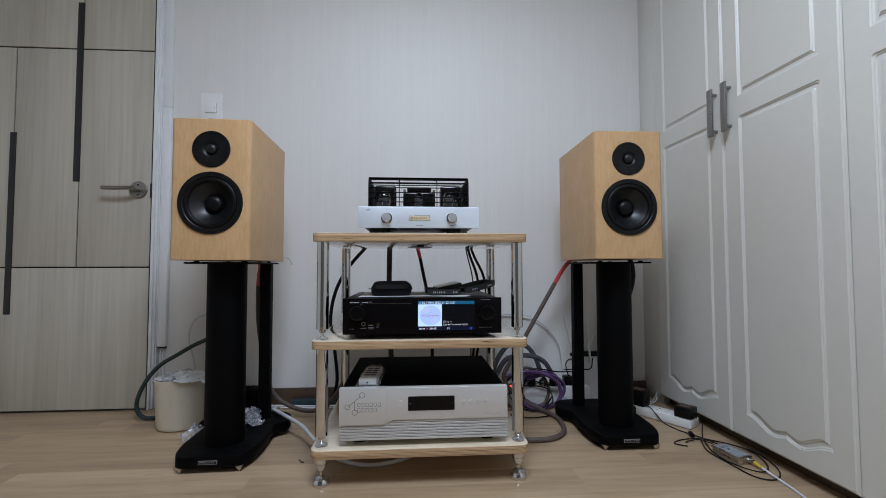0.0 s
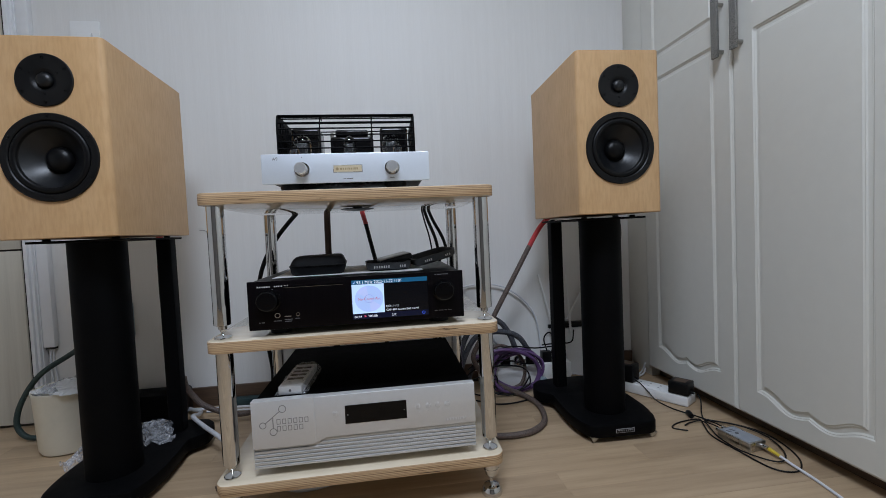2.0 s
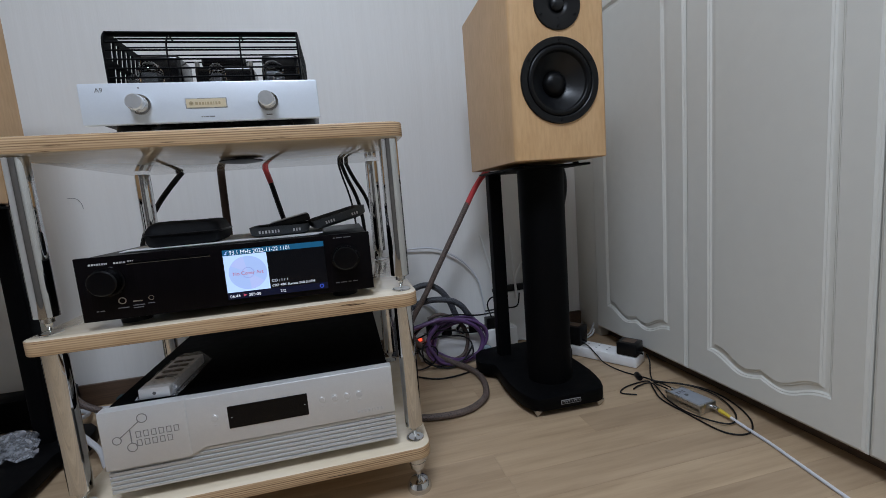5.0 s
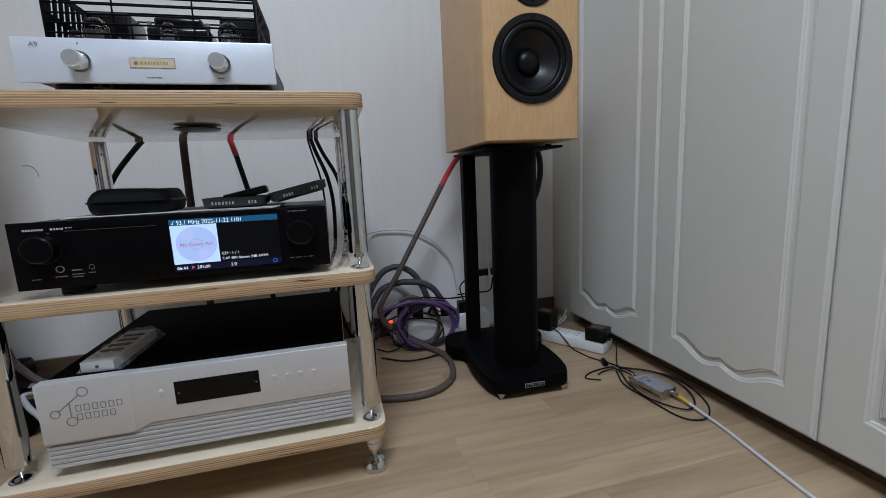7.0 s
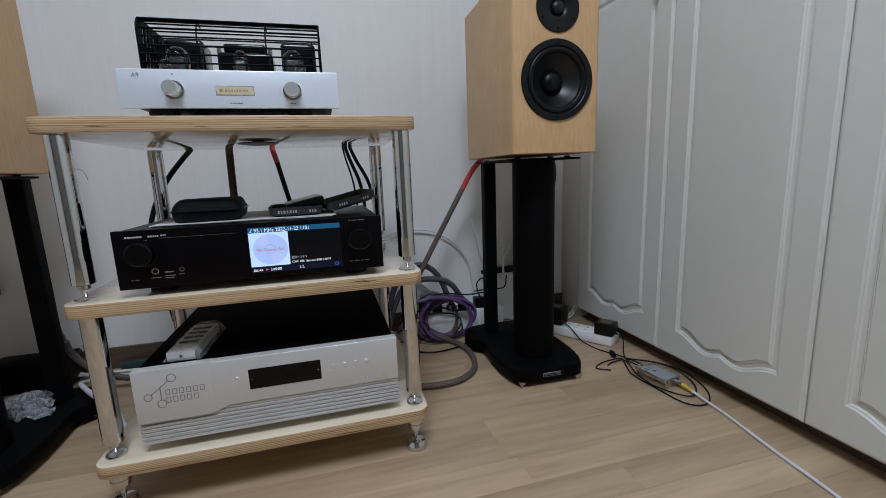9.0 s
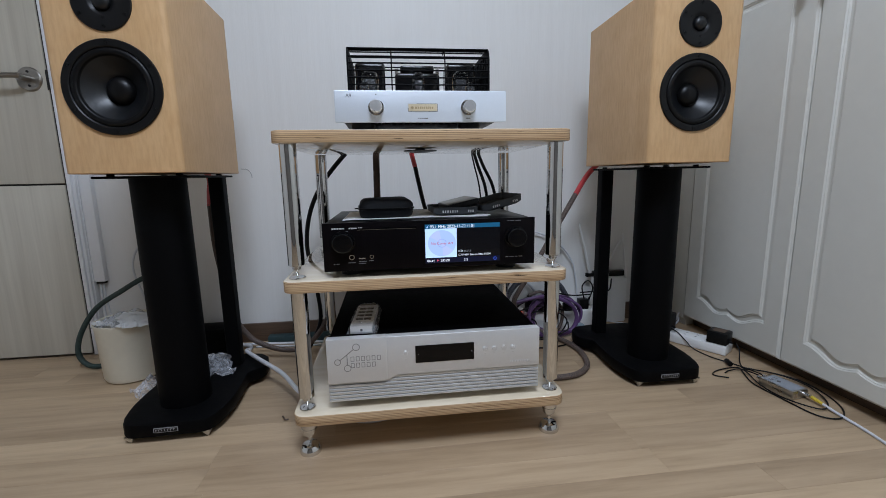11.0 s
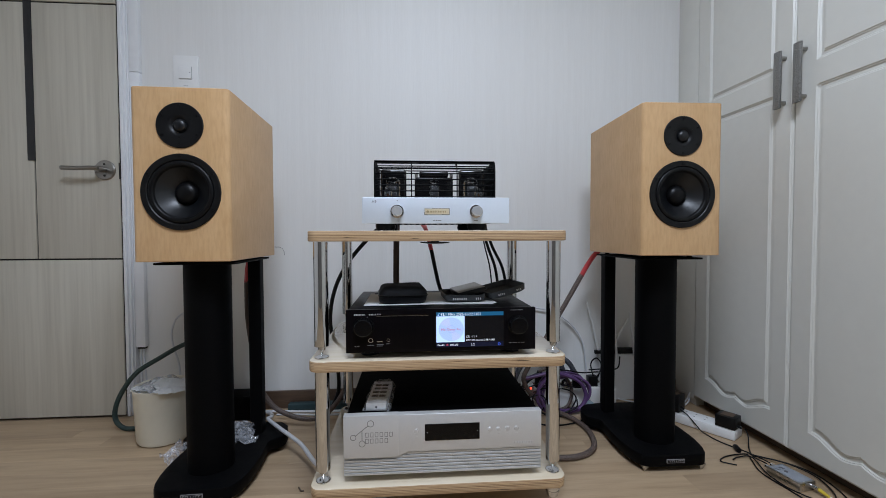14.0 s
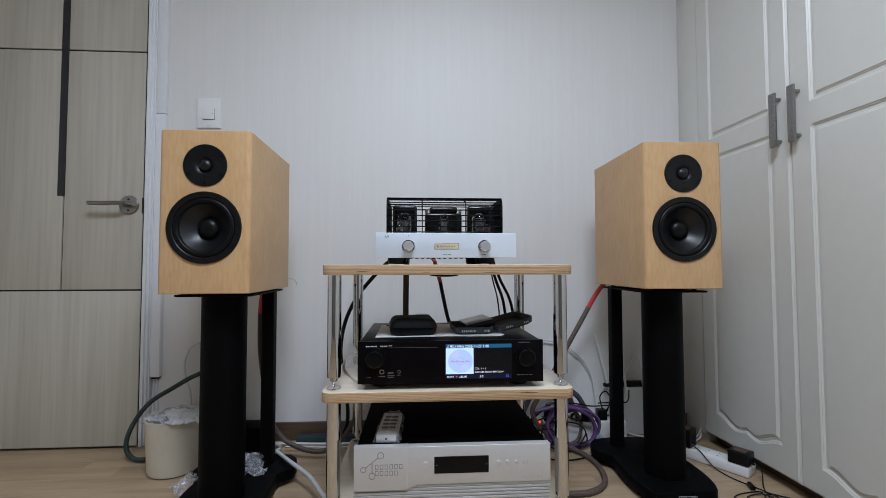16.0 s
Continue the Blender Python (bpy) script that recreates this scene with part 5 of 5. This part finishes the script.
for x, h, material in ((0.472, 0.066, BLACK_PLASTIC), (0.524, 0.052, BLACK_PLASTIC), (0.576, 0.036, CHROME), (0.622, 0.040, BLACK_PLASTIC), (0.684, 0.040, BLACK_PLASTIC)):
    p = thing("plug", "black plug in the extension block" if material is BLACK_PLASTIC else "chromed plug in the extension block", "plug", pose(x, 1.826, 0.0785), "plugs")
    part("body", lathe([(0, 0), (0.0185, 0), (0.0185, h * 0.55), (0.012, h * 0.85), (0.0075, h), (0, h)], 20) if x != 0.684 else box(-0.018, 0.018, -0.016, 0.016, 0, h, 0.003), material, p)

for k, pts in enumerate((
    [(0.524, 1.826, 0.130), (0.556, 1.795, 0.135), (0.546, 1.787, 0.170), (0.530, 1.785, 0.209), (0.503, 1.785, 0.247), (0.466, 1.785, 0.268), (0.429, 1.785, 0.266), (0.397, 1.783, 0.245), (0.36, 1.775, 0.19), (0.33, 1.76, 0.10)],
    [(0.622, 1.826, 0.118), (0.612, 1.800, 0.126), (0.594, 1.785, 0.152), (0.570, 1.780, 0.187), (0.532, 1.780, 0.210), (0.475, 1.778, 0.219), (0.425, 1.776, 0.212), (0.393, 1.774, 0.193), (0.36, 1.765, 0.14), (0.33, 1.75, 0.06)])):
    cable("mains_cable", pts, 0.0100, GREY_BRAID, "dark grey braided mains cable by the extension block", 1.0, 12)
cable("white_wall_cable", [(0.300, 1.62, 0.40), (0.34, 1.80, 0.372), (0.391, 1.885, 0.375), (0.459, 1.888, 0.380), (0.537, 1.888, 0.367), (0.615, 1.888, 0.317), (0.664, 1.888, 0.251), (0.680, 1.885, 0.176), (0.69, 1.88, 0.06)], 0.0032, WHITE_CABLE, "thin white cable arching along the wall")
cable("white_wall_cable", [(0.43, 1.885, 0.20), (0.47, 1.885, 0.185), (0.51, 1.885, 0.14), (0.52, 1.88, 0.07)], 0.0055, WHITE_CABLE, "thin white cable arching along the wall")


def coil(cx, cy, cz, rx, rz, turns, tilt, r, jitter, phase=0.0):
    pts = []
    n = int(turns * 12)
    for i in range(n + 1):
        a = 2 * math.pi * i / 12 + phase
        k = 1 + jitter * math.sin(i * 1.7)
        pts.append((cx + rx * k * math.cos(a), cy + tilt * math.sin(a) + 0.010 * math.sin(i * 0.9), max(r + 0.002, cz + rz * k * math.sin(a))))
    return pts


cable("purple_cable", coil(0.545, 1.755, 0.078, 0.098, 0.072, 2.0, 0.015, 0.0055, 0.05, 0.4), 0.0060, PURPLE_CABLE, "coiled purple signal cable beside the extension block", 0.8)
cable("purple_cable", [(0.393, 1.755, 0.138), (0.436, 1.752, 0.148), (0.492, 1.75, 0.158), (0.555, 1.75, 0.146), (0.606, 1.752, 0.117), (0.628, 1.755, 0.078), (0.623, 1.752, 0.045), (0.595, 1.748, 0.016), (0.536, 1.746, 0.009), (0.478, 1.75, 0.014), (0.443, 1.752, 0.05), (0.445, 1.754, 0.095), (0.479, 1.752, 0.140)], 0.0085, PURPLE_CABLE, "coiled purple signal cable beside the extension block", 0.8)
cable("brown_cable", [(0.455, 1.785, 0.155), (0.50, 1.785, 0.165), (0.555, 1.785, 0.135), (0.585, 1.783, 0.085), (0.575, 1.78, 0.03), (0.545, 1.775, 0.010), (0.48, 1.77, 0.008)], 0.0060, BROWN_BRAID, "brown cable looped beside the extension block")
for pts in (
    [(0.37, 1.77, 0.09), (0.43, 1.765, 0.135), (0.52, 1.762, 0.165), (0.62, 1.768, 0.150), (0.70, 1.80, 0.140), (0.705, 1.828, 0.112)],
    [(0.36, 1.75, 0.05), (0.44, 1.745, 0.078), (0.47, 1.742, 0.060), (0.455, 1.74, 0.022), (0.41, 1.74, 0.006), (0.37, 1.74, 0.02)],
    [(0.38, 1.70, 0.006), (0.45, 1.655, 0.004), (0.53, 1.660, 0.004), (0.60, 1.70, 0.004), (0.62, 1.77, 0.02)],
    [(0.690, 1.825, 0.112), (0.672, 1.81, 0.170), (0.690, 1.80, 0.195), (0.712, 1.805, 0.165), (0.705, 1.82, 0.112)],
    [(0.66, 1.80, 0.150), (0.72, 1.80, 0.152), (0.78, 1.81, 0.150), (0.80, 1.83, 0.19)],
    [(0.36, 1.78, 0.06), (0.42, 1.775, 0.100), (0.50, 1.772, 0.115), (0.58, 1.772, 0.095), (0.64, 1.78, 0.09)]):
    cable("thin_cable", pts, 0.0026, BLACK_CABLE, "thin black cable in the tangle by the extension block")
cable("purple_cable", coil(0.555, 1.768, 0.072, 0.088, 0.060, 1.6, 0.012, 0.0055, 0.07, 1.3), 0.0055, PURPLE_CABLE, "coiled purple signal cable beside the extension block", 0.8)
cable("mains_cable", [(0.37, 1.79, 0.03), (0.40, 1.79, 0.10), (0.45, 1.79, 0.14), (0.50, 1.80, 0.115), (0.50, 1.83, 0.10)], 0.0070, GREY_BRAID, "dark grey braided mains cable by the extension block", 1.0, 10)
cable("thin_cable", coil(0.50, 1.745, 0.055, 0.085, 0.045, 1.7, 0.02, 0.003, 0.09, 2.2), 0.0028, BLACK_CABLE, "thin black cable in the tangle by the extension block")
tie = single("cable_tie", box(-0.012, 0.012, -0.010, 0.010, -0.009, 0.009, 0.003, m=pose(0.640, 1.748, 0.040, 0, 20, 0)), BLUE_GREY, "grey cable tie on the coil", "cable tie")

router = thing("router", "white upright router with three antennas on the floor", "router")
part("body", box(0.742, 0.885, 1.862, 1.890, 0.001, 0.190, 0.006), WHITE_PLASTIC, router)
part("top_grille", box(0.746, 0.880, 1.864, 1.888, 0.1905, 0.212, 0.003), BLACK_PLASTIC, router, "black top grille")
for b, t in (((0.732, 1.872, 0.20), (0.681, 1.872, 0.405)), ((0.800, 1.856, 0.165), (0.792, 1.868, 0.400)), ((0.874, 1.856, 0.185), (0.858, 1.868, 0.362)), ((0.80, 1.885, 0.22), (0.866, 1.893, 0.33))):
    part("antenna", rod(b, t, 0.0048, 10, None, 0.0030), WHITE_PLASTIC, router)
part("antenna_arm", box(0.715, 0.746, 1.866, 1.880, 0.192, 0.206, 0.002), BLACK_PLASTIC, router)
cable("white_floor_cable", [(0.80, 1.855, 0.012), (0.86, 1.83, 0.005), (0.93, 1.81, 0.004), (1.02, 1.80, 0.004), (1.055, 1.800, 0.012), (1.068, 1.792, 0.05)], 0.0030, WHITE_CABLE, "white cable on the floor by the wall")
cable("white_floor_cable", [(1.066, 1.792, 0.030), (1.064, 1.789, 0.022), (1.058, 1.786, 0.014), (1.048, 1.784, 0.008), (1.03, 1.78, 0.004), (0.98, 1.75, 0.01)], 0.0035, WHITE_CABLE, "white cable on the floor by the wardrobe")

strip = thing("extension_strip", "white plastic extension strip with adapters by the wardrobe", "power strip", pose(0.969, 1.628, 0, 0, 0, -57))
part("body", box(-0.140, 0.140, -0.034, 0.034, 0.001, 0.034, 0.005), WHITE_PLASTIC, strip)
for k in range(4):
    s = part("socket_slot", box(-0.030 + 0.034 * k, -0.024 + 0.034 * k, -0.012, -0.009, 0.0341, 0.0345), INK, strip)
    part("socket_slot", box(-0.030 + 0.034 * k, -0.024 + 0.034 * k, 0.009, 0.012, 0.0341, 0.0345), INK, strip)
part("rocker", box(-0.132, -0.112, -0.010, 0.010, 0.034, 0.038, 0.001), RED_SLEEVE, strip, "red rocker switch")
for x, w, h, lab in ((0.110, 0.032, 0.040, "black mains adapter on the extension strip"), (-0.066, 0.030, 0.062, "tall black mains adapter on the extension strip")):
    ad = thing("mains_adapter", lab, "adapter", pose(0.969, 1.628, 0, 0, 0, -57) @ pose(x, -0.002, 0.0345), "adapters")
    part("body", box(-0.030, 0.030, -w, w * 0.75, 0.0005, h, 0.004), BLACK_PLASTIC, ad)
    part("label", box(-0.018, 0.018, -w * 0.6, w * 0.4, h, h + 0.0004), BASE_WOOD, ad)
    part("strain_relief", rod((0.030, -0.012, h * 0.3), (0.042, -0.014, h * 0.26), 0.0042, 10, None, 0.003), BLACK_RUBBER, ad)

mbox = thing("antenna_amplifier", "small silver metal signal box on the floor", "signal box", pose(0.998, 1.270, 0.0, 0, 0, 9))
part("body", box(-0.027, 0.027, -0.045, 0.045, 0.001, 0.024, 0.0015), STEEL, mbox)
part("label_plate", box(-0.0235, 0.0235, -0.040, 0.040, 0.0241, 0.0245), BLUE_PLATE, mbox)
bm = bars(bmesh.new(), -0.02, 0, 0, [0.012, 0.010], 0.0024, 0.004)
bars(bm, -0.02, 0, 0.006, [0.008, 0.014], 0.0024, 0.003)
bmesh.ops.transform(bm, verts=bm.verts, matrix=Matrix.Translation((0.002, 0.020, 0.0250)) @ Matrix.Rotation(radians(-90), 4, "X"))
part("print", bm, GREY_INK, mbox)
part("dial", lathe([(0, 0.0245), (0.0045, 0.0245), (0.0045, 0.0255), (0, 0.0255)], 16, Matrix.Translation((-0.004, 0.008, 0))), INK, mbox)
for y, x in ((-0.045, 0.012), (0.045, -0.010), (0.045, 0.010)):
    s = -1 if y < 0 else 1
    part("connector", rod((x, y, 0.014), (x, y + s * 0.016, 0.014), 0.0052, 12), CHROME, mbox)
aerial = thing("aerial_cable", "white aerial cable with a yellow boot on the floor", "cable", group="cables")
part("boot", rod((1.0195, 1.208, 0.0135), (1.021, 1.180, 0.010), 0.0050, 12, None, 0.0036), YELLOW, aerial, "yellow boot")
part("cord", sweep([(1.021, 1.181, 0.0101), (1.022, 1.140, 0.005), (1.018, 1.085, 0.0036), (1.005, 1.015, 0.0036), (0.990, 0.930, 0.0036), (0.980, 0.860, 0.0036), (0.965, 0.78, 0.0036), (0.93, 0.60, 0.0036), (0.90, 0.3, 0.0036), (0.92, -0.3, 0.0036)], 0.0034), WHITE_CABLE, aerial)
for pts in (
    [(1.046, 1.486, 0.045), (1.042, 1.468, 0.030), (1.022, 1.440, 0.004), (0.998, 1.395, 0.004), (0.990, 1.355, 0.012), (0.990, 1.338, 0.014)],
    [(0.932, 1.650, 0.046), (0.939, 1.622, 0.041), (0.947, 1.588, 0.022), (0.955, 1.560, 0.005), (0.967, 1.494, 0.003), (0.997, 1.430, 0.004), (1.005, 1.385, 0.008), (1.002, 1.340, 0.014)],
    [(0.995, 1.395, 0.006), (1.050, 1.370, 0.004), (1.092, 1.310, 0.003), (1.090, 1.235, 0.003), (1.060, 1.165, 0.003), (1.012, 1.128, 0.003), (0.970, 1.150, 0.003), (0.958, 1.235, 0.003), (0.953, 1.315, 0.003), (0.975, 1.372, 0.004), (0.990, 1.408, 0.004), (0.960, 1.412, 0.004), (0.910, 1.402, 0.003), (0.884, 1.380, 0.003), (0.914, 1.357, 0.003)],
    [(0.990, 1.40, 0.010), (1.060, 1.340, 0.008), (1.080, 1.270, 0.006), (1.050, 1.195, 0.006), (1.0, 1.165, 0.007), (0.962, 1.225, 0.006), (0.960, 1.300, 0.006), (0.985, 1.385, 0.008), (0.950, 1.395, 0.005), (0.925, 1.385, 0.004)]):
    cable("thin_cable", pts, 0.0019, BLACK_CABLE, "thin black lead looped round the signal box")
single("ferrite_bead", lathe([(0, 0), (0.007, 0.001), (0.008, 0.004), (0.008, 0.026), (0.007, 0.029), (0, 0.030)], 16, Matrix.Translation((0.985, 1.452, 0.0085)) @ Matrix.Rotation(radians(90), 4, "X") @ Matrix.Rotation(radians(-18), 4, "Y")), BLACK_PLASTIC, "black ferrite bead on the thin lead", "ferrite bead")
single("floor_scrap", sweep([(-0.332, 1.352, 0.002), (-0.326, 1.342, 0.002), (-0.322, 1.334, 0.003), (-0.314, 1.335, 0.002)], 0.002), BASE_WOOD, "tiny dark scrap lying on the floor", "scrap")


# ---- left-hand corner: bin, cables, bag ----
bin_ = thing("waste_bin", "cream plastic waste bin filled with packing film", "bin", pose(-0.853, 1.680, 0))
part("body", lathe([(0, 0.001), (0.066, 0.001), (0.074, 0.004), (0.079, 0.014), (0.086, 0.170), (0.0885, 0.180), (0.0875, 0.183), (0.0835, 0.180), (0.076, 0.02), (0, 0.016)], 48), CREAM_PLASTIC, bin_)


def crumple(w, d, h, seed, cuts=26):
    """A crumpled sheet of film lying in a heap."""
    bm = bmesh.new()
    bmesh.ops.create_grid(bm, x_segments=cuts, y_segments=cuts, size=0.5)
    for v in bm.verts:
        u, w_ = v.co.x, v.co.y
        q = Vector((u * 2.2 + seed, w_ * 2.2, seed * 1.3))
        a = noise.noise(q * 1.1)
        b = abs(noise.noise(q * 2.6 + Vector((7, 3, 1))))
        c = abs(noise.noise(q * 5.5))
        edge = 1 - min(1.0, (4 * (u * u + w_ * w_))) ** 2
        v.co = (w * (u + 0.22 * noise.noise(q * 1.9 + Vector((3, 0, 0)))), d * (w_ + 0.22 * noise.noise(q * 1.9 + Vector((0, 9, 0)))), max(0.0, h * (0.25 + 0.55 * edge + 0.5 * a + 0.5 * b - 0.35 * c)))
    return bm


bm = crumple(0.140, 0.135, 0.036, 2.3, 16)
bmesh.ops.translate(bm, verts=bm.verts, vec=(-0.851, 1.685, 0.165))
single("packing_film", bm, FILM_DENSE, "crumpled clear packing film in the waste bin", "packing film", "", 20)
for x, y, z, w, d, s, rx, rz in ((-0.800, 1.640, 0.186, 0.105, 0.085, 5.1, 14, 20), (-0.905, 1.655, 0.172, 0.060, 0.050, 9.4, -10, 50), (-0.862, 1.660, 0.180, 0.050, 0.055, 3.3, 25, 5)):
    bm = crumple(w, d, 0.016, s, 14)
    bmesh.ops.transform(bm, verts=bm.verts, matrix=pose(x, y, z, rx, 6, rz))
    single("paper_scrap", bm, PAPER, "white paper scrap lying on top of the bin", "paper", "paper scraps", 20)
for x, y, w, d, h, s, rz in ((-0.572, 1.545, 0.120, 0.100, 0.044, 8.2, 10), (-0.712, 1.505, 0.080, 0.085, 0.060, 11.7, 40)):
    bm = crumple(w, d, h, s, 13)
    bmesh.ops.transform(bm, verts=bm.verts, matrix=pose(x, y, 0.051 if x > -0.6 else 0.004, 0, 0, rz))
    single("plastic_bag", bm, FILM_DENSE, "small crumpled clear plastic bag by the speaker stand", "plastic bag", "plastic bags", 20)

cable("green_cable", [(-0.83, 1.865, 0.325), (-0.80, 1.80, 0.335), (-0.797, 1.755, 0.310), (-0.845, 1.745, 0.285), (-0.892, 1.74, 0.257), (-0.975, 1.74, 0.204), (-1.030, 1.74, 0.128), (-1.050, 1.74, 0.060), (-1.030, 1.74, 0.018), (-0.985, 1.742, 0.009), (-0.92, 1.79, 0.009), (-0.80, 1.80, 0.009)], 0.0078, GREEN_CABLE, "thick dark green mains cable curling to the floor", 1.0, 12)
cable("white_loop_cable", [(-0.815, 1.888, 0.385), (-0.864, 1.885, 0.391), (-0.912, 1.885, 0.367), (-0.934, 1.885, 0.311), (-0.928, 1.885, 0.255), (-0.911, 1.885, 0.195), (-0.905, 1.885, 0.13), (-0.90, 1.87, 0.01)], 0.0034, WHITE_CABLE, "thin white cable looping down the wall")
tray_l = thing("power_conditioner", "low black power conditioner on the floor by the wall", "power conditioner")
part("body", box(-0.800, -0.605, 1.790, 1.880, 0.004, 0.090, 0.004), BLACK_SATIN, tray_l)
part("end_cap", box(-0.604, -0.600, 1.795, 1.875, 0.008, 0.086, 0.001), BLACK_PLASTIC, tray_l)
for x in (-0.78, -0.62):
    part("foot", lathe([(0, 0.0), (0.010, 0.0), (0.010, 0.0045), (0, 0.0045)], 12, Matrix.Translation((x, 1.83, 0))), BLACK_RUBBER, tray_l)
cable("braided_cable", [(-0.545, 1.70, 0.17), (-0.544, 1.712, 0.134), (-0.525, 1.718, 0.098), (-0.496, 1.72, 0.067), (-0.430, 1.72, 0.036), (-0.365, 1.72, 0.031), (-0.315, 1.72, 0.060), (-0.278, 1.72, 0.106), (-0.25, 1.72, 0.16)], 0.0085, BROWN_BRAID, "brown braided cable drooping beside the speaker stand", 1.0, 10)
ls = thing("red_sleeved_cable", "brown speaker cable with a red sleeve behind the stand", "cable", group="cables")
part("sleeve", sweep([(-0.60, 1.642, 0.660), (-0.592, 1.675, 0.645), (-0.572, 1.680, 0.60), (-0.575, 1.678, 0.56), (-0.577, 1.676, 0.52)], 0.0088), RED_SLEEVE, ls, "red sleeve")
part("cord", sweep([(-0.577, 1.676, 0.525), (-0.575, 1.675, 0.40), (-0.562, 1.68, 0.28), (-0.548, 1.695, 0.175)], 0.0085), BROWN_FLAT, ls)
cable("white_cable", [(-0.60, 1.845, 0.016), (-0.545, 1.80, 0.02), (-0.52, 1.72, 0.040), (-0.512, 1.668, 0.056), (-0.445, 1.574, 0.064), (-0.397, 1.522, 0.062), (-0.353, 1.474, 0.057), (-0.305, 1.400, 0.050), (-0.275, 1.370, 0.040), (-0.240, 1.350, 0.018), (-0.190, 1.318, 0.008), (-0.120, 1.290, 0.007), (-0.055, 1.302, 0.007), (-0.004, 1.332, 0.007), (0.06, 1.40, 0.007), (0.10, 1.5, 0.007)], 0.0062, WHITE_CABLE, "thick white cable lying from the stand to the rack", 1.0, 10)
cable("flat_white_cable", [(-0.70, 1.845, 0.012), (-0.60, 1.84, 0.014), (-0.50, 1.832, 0.014), (-0.40, 1.822, 0.014), (-0.28, 1.82, 0.014), (0.0, 1.83, 0.014)], 0.010, WHITE_CABLE, "flat white cable along the foot of the wall", 0.5)
cable("flat_white_cable", [(-0.52, 1.79, 0.020), (-0.44, 1.775, 0.024), (-0.36, 1.77, 0.022), (-0.26, 1.775, 0.02)], 0.0065, WHITE_CABLE, "flat white cable along the foot of the wall", 0.6)
single("teal_card", box(-0.50, -0.16, 1.855, 1.885, 0.001, 0.030, 0.001), TEAL, "flat dark teal box on the floor by the baseboard", "box")
single("hair_crack", sweep([(-0.552, 1.9035, 0.632), (-0.532, 1.9035, 0.630), (-0.520, 1.9035, 0.616), (-0.517, 1.9035, 0.600)], 0.0007, 5), GREY_INK, "fine dark thread stuck to the wallpaper", "thread")


# ---- empties to the foot of their things ----
bpy.context.view_layer.update()
for ob in list(scene.objects):
    if ob.type == "EMPTY" and ob.parent is None and ob.location.length < 1e-9 and ob.children:
        pts = [c.matrix_world @ Vector(k) for c in ob.children_recursive for k in c.bound_box]
        base = Vector(((min(p.x for p in pts) + max(p.x for p in pts)) / 2, (min(p.y for p in pts) + max(p.y for p in pts)) / 2, min(p.z for p in pts)))
        ob.location = base
        for c in ob.children:
            c.matrix_parent_inverse = Matrix.Translation(-base)


# ---- floor planks ----
PW, PL = 0.0765, 0.92
plank_meshes = {}


def plank_mesh(x0, x1):
    key = round(x1 - x0, 3)
    if key not in plank_meshes:
        w, l, b = PW / 2 - 0.00015, key / 2 - 0.0001, 0.0002
        me = bpy.data.meshes.new("plank")
        v = [(sx * l, sy * w, -0.004) for sx, sy in ((-1, -1), (1, -1), (1, 1), (-1, 1))]
        v += [(sx * l, sy * w, -b) for sx, sy in ((-1, -1), (1, -1), (1, 1), (-1, 1))]
        v += [(sx * (l - b), sy * (w - b), 0) for sx, sy in ((-1, -1), (1, -1), (1, 1), (-1, 1))]
        f = [(8, 9, 10, 11)]
        for lo in (0, 4):
            f += [(lo + i, lo + (i + 1) % 4, lo + 4 + (i + 1) % 4, lo + 4 + i) for i in range(4)]
        me.from_pydata(v, [], f)
        me.materials.append(FLOOR_WOOD)
        plank_meshes[key] = me
    return plank_meshes[key]


starts = random.Random(7)
y = BACK_Y
while y < WALL_Y + 0.05:
    yc = 1.1355 + PW * round((y - 1.1355) / PW)
    k = round((yc - 1.1355) / PW)
    x = {1: 0.479, 0: 0.482, -1: 0.499, -2: 0.682, 2: 0.727}.get(k, starts.uniform(0, PL)) % PL - PL * 5
    while x < RIGHT_X:
        x0, x1 = max(x, LEFT_X), min(x + PL, RIGHT_X)
        if x1 - x0 > 0.01:
            ob = new("plank", plank_mesh(x0, x1))
            ob.location = ((x0 + x1) / 2, yc, 0)
            ob.parent = floor
        x += PL
    y += PW
